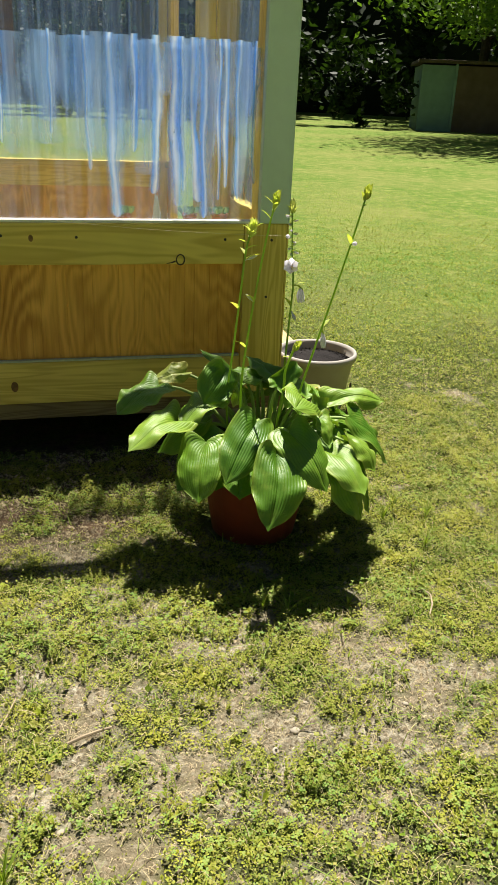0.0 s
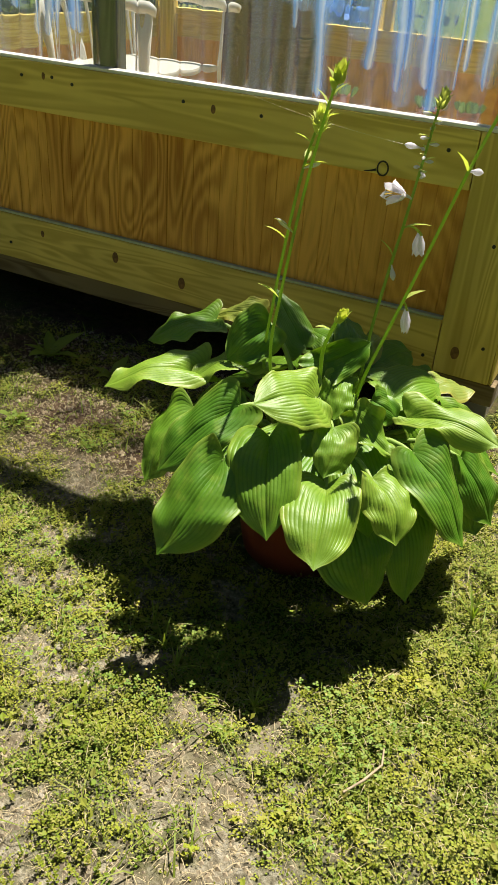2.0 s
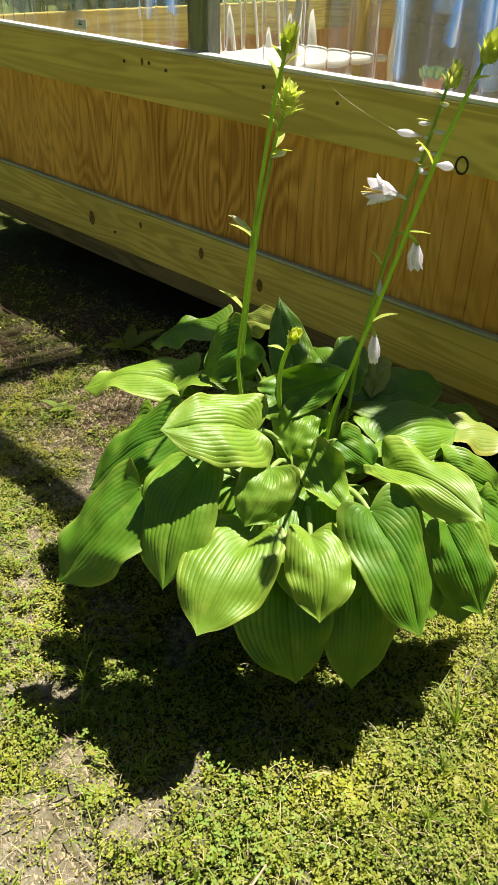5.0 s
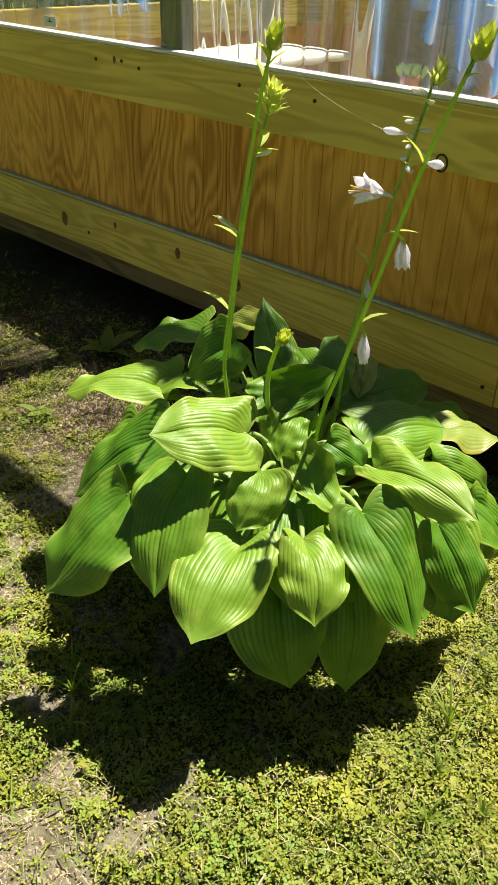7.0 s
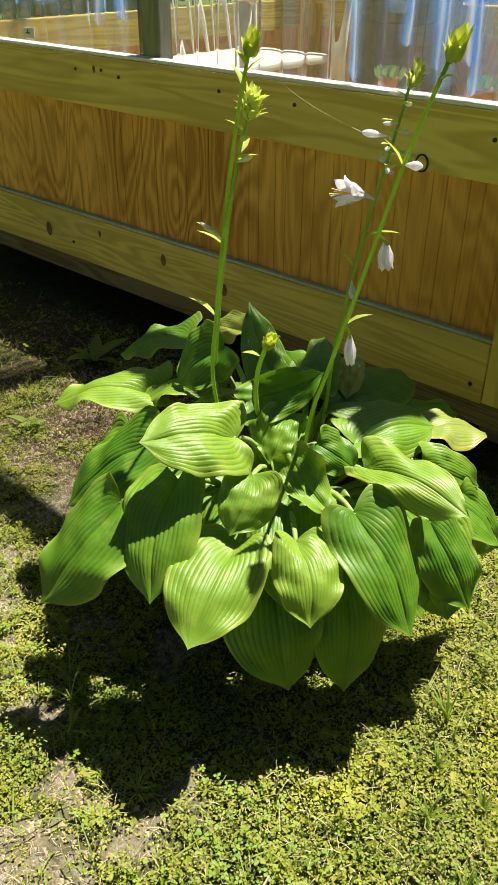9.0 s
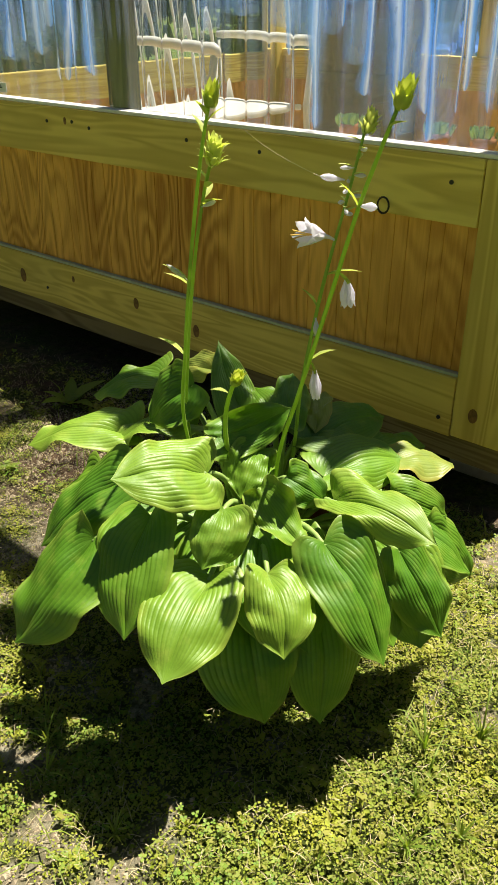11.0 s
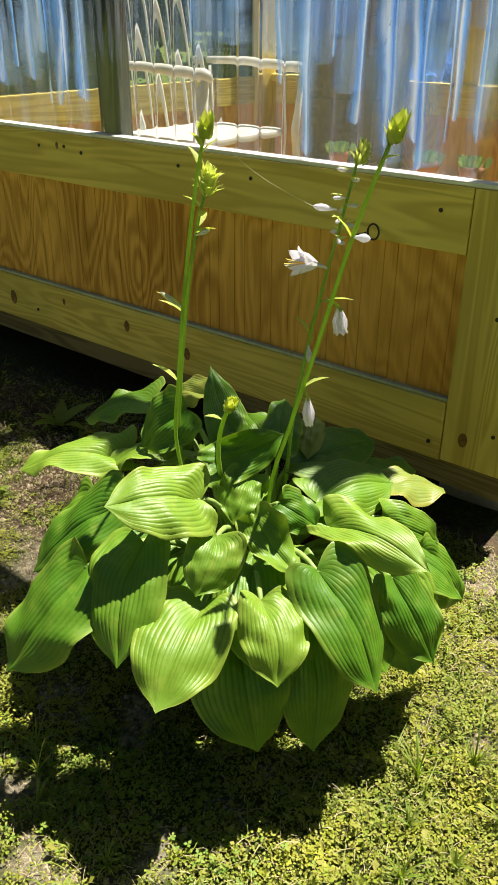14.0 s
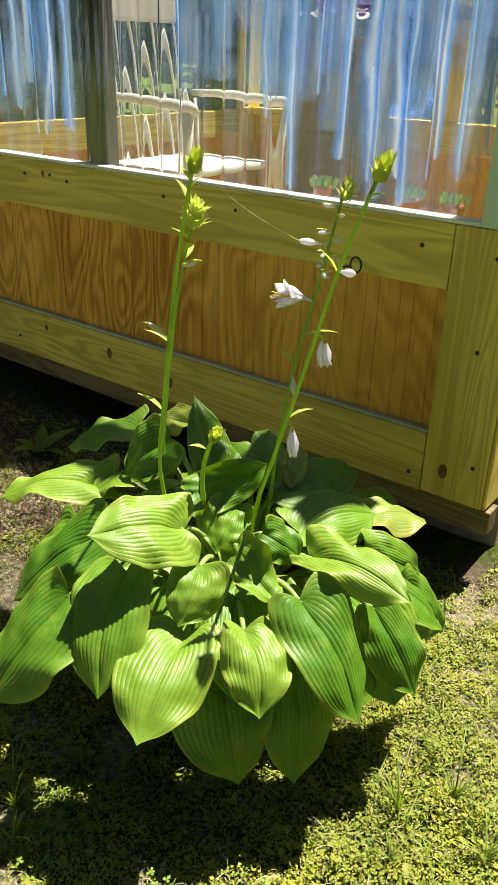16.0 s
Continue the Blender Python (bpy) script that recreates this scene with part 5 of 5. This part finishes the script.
for k in range(16):
    part("siding_board", box(-11.02, 9.02, 0.0, 0.03, 0.16 * k + 0.05, 0.16 * k + 0.20, 0.004), M_SIDING, unseen_home)
for wx in (-9.0, -6.0, -1.5, 1.5, 5.5):
    w = part("window", box(wx - 0.6, wx + 0.6, 0.03, 0.08, 0.95, 2.15, 0.01), M_WHITE, unseen_home)
    part("pane", box(wx - 0.5, wx - 0.03, 0.08, 0.09, 1.05, 2.05, 0), M_PANE, w)
    part("pane", box(wx + 0.03, wx + 0.5, 0.08, 0.09, 1.05, 2.05, 0), M_PANE, w)
dr = part("door", box(3.0, 3.95, 0.03, 0.08, 0.05, 2.1, 0.01), M_WHITE, unseen_home)
part("roof", box(-11.4, 9.4, -6.4, 0.5, 2.7, 2.86, 0.02), M_ROOFING, unseen_home)
rb = bmesh.new()
rv = [rb.verts.new(p) for p in ((-11.4, 0.5, 2.86), (9.4, 0.5, 2.86), (9.4, -6.4, 2.86), (-11.4, -6.4, 2.86), (-11.4, -3, 4.3), (9.4, -3, 4.3))]
for f in ((0, 1, 5, 4), (2, 3, 4, 5), (0, 4, 3), (1, 2, 5)):
    rb.faces.new([rv[i] for i in f])
part("roof_slope", rb, M_ROOFING, unseen_home)

# ---------------------------------------------------------------- inside the greenhouse

FL = Z0 - 0.004
M_CHAIR = plain("cream_painted_metal", (0.82, 0.80, 0.70), 0.45, 0.06, 30)
chair = thing("patio_chair", "cream plastic garden chair with arms, inside the greenhouse", "chair", at=(-1.62, 0.93, FL))
for y in (-0.03, 0.57):
    part("arm", tube([(-0.50, y + 0.02, 0.68), (-0.30, y, 0.685), (-0.10, y, 0.675), (0.02, y, 0.668), (0.07, y, 0.655)], [0.014, 0.017, 0.020, 0.022, 0.016], 10), M_CHAIR, chair, "", True)
    part("leg", tube([(0.03, y, 0.65), (0.00, y, 0.43), (0.04, y, 0.0)], [0.016, 0.018, 0.02], 8), M_CHAIR, chair, "", True)
    part("leg", tube([(-0.46, y, 0.66), (-0.42, y, 0.42), (-0.52, y, 0.0)], [0.016, 0.018, 0.02], 8), M_CHAIR, chair, "", True)
part("seat", box(-0.44, 0.0, 0.0, 0.54, 0.412, 0.438, 0.010), M_CHAIR, chair)
part("backrest", box(-0.56, -0.53, 0.0, 0.54, 0.95, 1.16, 0.014), M_CHAIR, chair)
for k in range(8):
    y = 0.03 + k * 0.069
    part("back_bar", tube([(-0.42, y, 0.43), (-0.47, y, 0.68), (-0.545, y, 0.97)], 0.0075, 6), M_CHAIR, chair)

M_CRATE = wood("old_brown_crate", (0.22, 0.15, 0.085), (0.11, 0.07, 0.04), "y")
crate_z = FL
for k, hh in enumerate((0.29, 0.25, 0.20, 0.12, 0.062)):
    cr = thing("crate", "old brown wooden crate in a stack inside the greenhouse", "crate", "stack of crates", at=(-1.73, 1.76, crate_z))
    part("crate_side", box(0, 0.32, 0, 0.018, 0.0, hh - 0.004, 0.003), M_CRATE, cr)
    part("crate_side", box(0, 0.32, 0.282, 0.30, 0.0, hh - 0.004, 0.003), M_CRATE, cr)
    part("crate_end", box(0, 0.018, 0.02, 0.28, 0.0, hh - 0.004, 0.003), M_CRATE, cr)
    part("crate_end", box(0.302, 0.32, 0.02, 0.28, 0.0, hh - 0.004, 0.003), M_CRATE, cr)
    part("lid", box(0.004, 0.316, 0.004, 0.296, hh - 0.004, hh - 0.0005, 0), M_CRATE, cr)
    crate_z += hh

M_PURPLE = leafy("purple_petal", (0.30, 0.12, 0.55), (0.18, 0.06, 0.40), (1, 0.8, 1), 0.5, 50)
fp = thing("flower_pot", "small pot of purple and white flowers on the crates", "flower pot", at=(-1.57, 1.91, crate_z + 0.0))
part("pot_wall", lathe([(0.04, 0), (0.055, 0.06), (0.058, 0.07), (0.052, 0.07), (0.045, 0.055)], (0, 0, 0), 20), M_WHITE, fp, "", True)
rf = random.Random(4)
for k in range(34):
    a = rf.uniform(0, 6.3)
    r = rf.uniform(0.0, 0.15)
    petal_cup((r * math.cos(a), r * math.sin(a), 0.065 + rf.uniform(0, 0.05)), (math.cos(a) * 0.5, math.sin(a) * 0.5, 1), 0.03, 0.034, 5, 0.5, "blossom", M_PURPLE if k % 3 else M_PETAL, fp)

part("ledge", box(-W + 0.10, -0.10, 0.040, 0.175, Z3 - 0.055, Z3 - 0.035, 0.003), M_PINE, house)
M_CLAY = plain("small_clay_pot", (0.42, 0.17, 0.08), 0.8, 0.15, 40)
M_SUCC = leafy("succulent_leaf", (0.40, 0.52, 0.26), (0.26, 0.38, 0.17), (0.9, 1, 0.5), 0.5, 40)
for sx, sr in ((-0.298, 0.024), (-0.201, 0.026), (-0.51, 0.020)):
    sp = thing("succulent_pot", "small clay pot with a green succulent on the ledge", "succulent pot", "succulents on the ledge", at=(sx, 0.112, Z3 - 0.034))
    part("pot_wall", lathe([(sr * 0.72, 0), (sr * 0.92, 0.038), (sr, 0.040), (sr, 0.052), (sr * 0.9, 0.052), (sr * 0.85, 0.042)], (0, 0, 0), 20), M_CLAY, sp, "", True)
    for k in range(10):
        a = k * 2.4
        r = 0.004 + 0.0022 * k
        petal_cup((r * math.cos(a), r * math.sin(a), 0.046), (math.cos(a) * 0.25 * k / 4, math.sin(a) * 0.25 * k / 4, 1), 0.026, 0.013, 4, 0.1, "succulent_leaf", M_SUCC, sp)

M_DARKWOOD = wood("dark_brown_frame", (0.20, 0.12, 0.06), (0.10, 0.06, 0.03), "x")
part("vent_frame", box(-1.70, -0.86, D - 0.05, D - 0.004, 1.195, 1.245), M_DARKWOOD, house, "dark brown vent frame")
part("vent_frame", box(-0.905, -0.86, D - 0.052, D - 0.006, 1.247, 1.60), M_DARKWOOD, house)

# small tag on the sheet, a blue tarpaulin in the yard beyond
tag = part("tag", box(-1.627, -1.576, 0.004, 0.0055, 0.802, 0.826, 0), M_WHITE, house, "small white paper tag")
part("mark", box(-1.612, -1.594, 0.0025, 0.0035, 0.812, 0.815, 0), M_NAIL, tag)
part("mark", box(-1.604, -1.601, 0.0025, 0.0035, 0.816, 0.822, 0), M_NAIL, tag)


def crumple(name, label, category, material, x, y, z, sx, sy, sz, seed, detail=3):
    bm = bmesh.new()
    bmesh.ops.create_icosphere(bm, subdivisions=detail, radius=1)
    for v in bm.verts:
        k = 1 + 0.55 * noise.noise(v.co * 1.9 + Vector((seed, 0, 0))) + 0.25 * noise.noise(v.co * 5 + Vector((0, seed, 0)))
        v.co = Vector((v.co.x * sx * k, v.co.y * sy * k, max(0.0, v.co.z * k + 0.25) * sz))
    ob = part(name, bm, material)
    ob.location = (x, y, z)
    return tagged(ob, label, category)


M_TARP = plain("blue_tarpaulin", (0.05, 0.22, 0.70), 0.45, 0.15, 8)
crumple("plastic_bag", "crumpled white plastic bag standing inside the greenhouse", "bag", M_WHITE, -0.22, 1.55, FL, 0.055, 0.05, 0.34, 3.0, 4)
crumple("tarpaulin", "crumpled blue tarpaulin lying in the yard", "tarpaulin", M_TARP, -2.25, 4.30, rise(-2.25, 4.3) - 0.02, 0.45, 0.30, 0.62, 9.0, 4)

# ---------------------------------------------------------------- small things on the lawn


def twig(points, r):
    ob = part("twig", tube(points, [r, r * 1.05, r * 0.9, r * 0.7][:len(points)] if len(points) < 5 else r, 7), M_TWIG)
    return tagged(ob, "dry brown twig lying on the lawn", "twig", "twigs on the lawn")


twig([(-0.775, -1.345, 0.036), (-0.745, -1.335, 0.039), (-0.715, -1.325, 0.038), (-0.69, -1.318, 0.036)], 0.0035)
twig([(0.085, -1.09, 0.034), (0.105, -1.06, 0.040), (0.12, -1.02, 0.038), (0.112, -0.985, 0.034)], 0.0019)
twig([(-0.16, -1.70, 0.034), (-0.18, -1.64, 0.038), (-0.19, -1.60, 0.036), (-0.185, -1.57, 0.034)], 0.0018)
twig([(-0.93, -1.35, 0.034), (-0.90, -1.29, 0.04), (-0.885, -1.25, 0.036), (-0.87, -1.2, 0.034)], 0.0018)
rs = random.Random(31)
for k in range(16):
    x, y = (rs.choice(BARE)[:2] if k % 3 else (rs.uniform(-0.9, 0.4), rs.uniform(-1.6, -0.6)))
    x, y = x + rs.gauss(0, 0.08), y + rs.gauss(0, 0.08)
    if y > 0.0 and x < 0.1 or in_pot(x, y):
        continue
    bm = bmesh.new()
    bmesh.ops.create_icosphere(bm, subdivisions=2, radius=1)
    r = rs.uniform(0.003, 0.008)
    for v in bm.verts:
        v.co = Vector((v.co.x * r * 1.3, v.co.y * r, v.co.z * r * 0.6)) * (1 + 0.35 * noise.noise(v.co * 1.7 + Vector((k, 0, 0))))
    st = part("stone", bm, M_STONE, None, "", True)
    st.matrix_basis = pose(x, y, rise(x, y) + r * 0.35, 0, 0, rs.uniform(0, 360))
    tagged(st, "small pale stone lying on bare soil", "stone", "stones on the lawn")


def weed(x, y, size, count, seed, label="small broad-leaved weed growing in the lawn"):
    rw = random.Random(seed)
    w = thing("weed", label, "weed", "weeds in the lawn", at=(x, y, rise(x, y)))
    for k in range(count):
        a = math.tau * k / count + rw.uniform(-0.3, 0.3)
        L = size * rw.uniform(0.7, 1.15)
        t = Vector((L * math.cos(a), L * math.sin(a), L * rw.uniform(0.25, 0.6)))
        bract((0, 0, 0.002), t, L * 0.17, w, M_GRASS)


for k, (x, y, sz, n) in enumerate(((-1.21, -0.19, 0.10, 5), (-0.80, -1.36, 0.022, 7), (-0.02, -1.60, 0.026, 8), (-0.98, -0.20, 0.08, 4), (-1.05, -0.52, 0.05, 5), (-0.12, -1.08, 0.03, 6))):
    weed(x, y, sz, n, 40 + k)


def tuft(x, y, size, count, seed):
    rw = random.Random(seed)
    vs, fs = [], []
    for k in range(count):
        a = rw.uniform(0, 6.3)
        L, w = size * rw.uniform(0.5, 1.1), 0.0018
        lean = rw.uniform(0.2, 0.9)
        i = len(vs)
        for f in (0, 0.35, 0.7):
            o, h = lean * L * f * f, L * f * (1 - 0.3 * lean * f)
            ww = w * (1 - f * 0.5)
            vs.append((math.cos(a) * o - math.sin(a) * ww, math.sin(a) * o + math.cos(a) * ww, h))
            vs.append((math.cos(a) * o + math.sin(a) * ww, math.sin(a) * o - math.cos(a) * ww, h))
        vs.append((math.cos(a) * lean * L, math.sin(a) * lean * L, L * (1 - 0.3 * lean)))
        fs += [(i, i + 1, i + 3, i + 2), (i + 2, i + 3, i + 5, i + 4), (i + 4, i + 5, i + 6)]
    ob = soup("grass_tuft", vs, fs, M_GRASS, "tuft of long green grass blades", "grass tuft", "thing")
    ob["group"] = "grass tufts"
    ob.location = (x, y, rise(x, y))


for k, (x, y, sz, n) in enumerate(((0.22, -0.78, 0.06, 16), (0.27, -0.72, 0.055, 14), (0.19, -0.70, 0.05, 12), (0.31, -0.84, 0.06, 12), (0.12, -0.98, 0.05, 8), (0.06, -1.06, 0.045, 7), (-0.34, -0.95, 0.07, 6), (-0.42, -0.90, 0.06, 6), (-0.47, -1.04, 0.05, 8), (-0.10, -1.02, 0.06, 14), (-0.25, -1.02, 0.07, 12), (0.16, -0.62, 0.09, 16), (0.22, -0.55, 0.10, 16), (0.05, 0.22, 0.10, 14), (-0.88, -1.62, 0.10, 22), (-0.95, -1.50, 0.08, 14), (0.14, -0.88, 0.05, 10), (0.30, -0.62, 0.09, 14), (-0.30, -0.98, 0.08, 8), (0.10, 1.75, 0.16, 24), (0.33, 1.62, 0.14, 22))):
    tuft(x, y, sz, n, 70 + k)
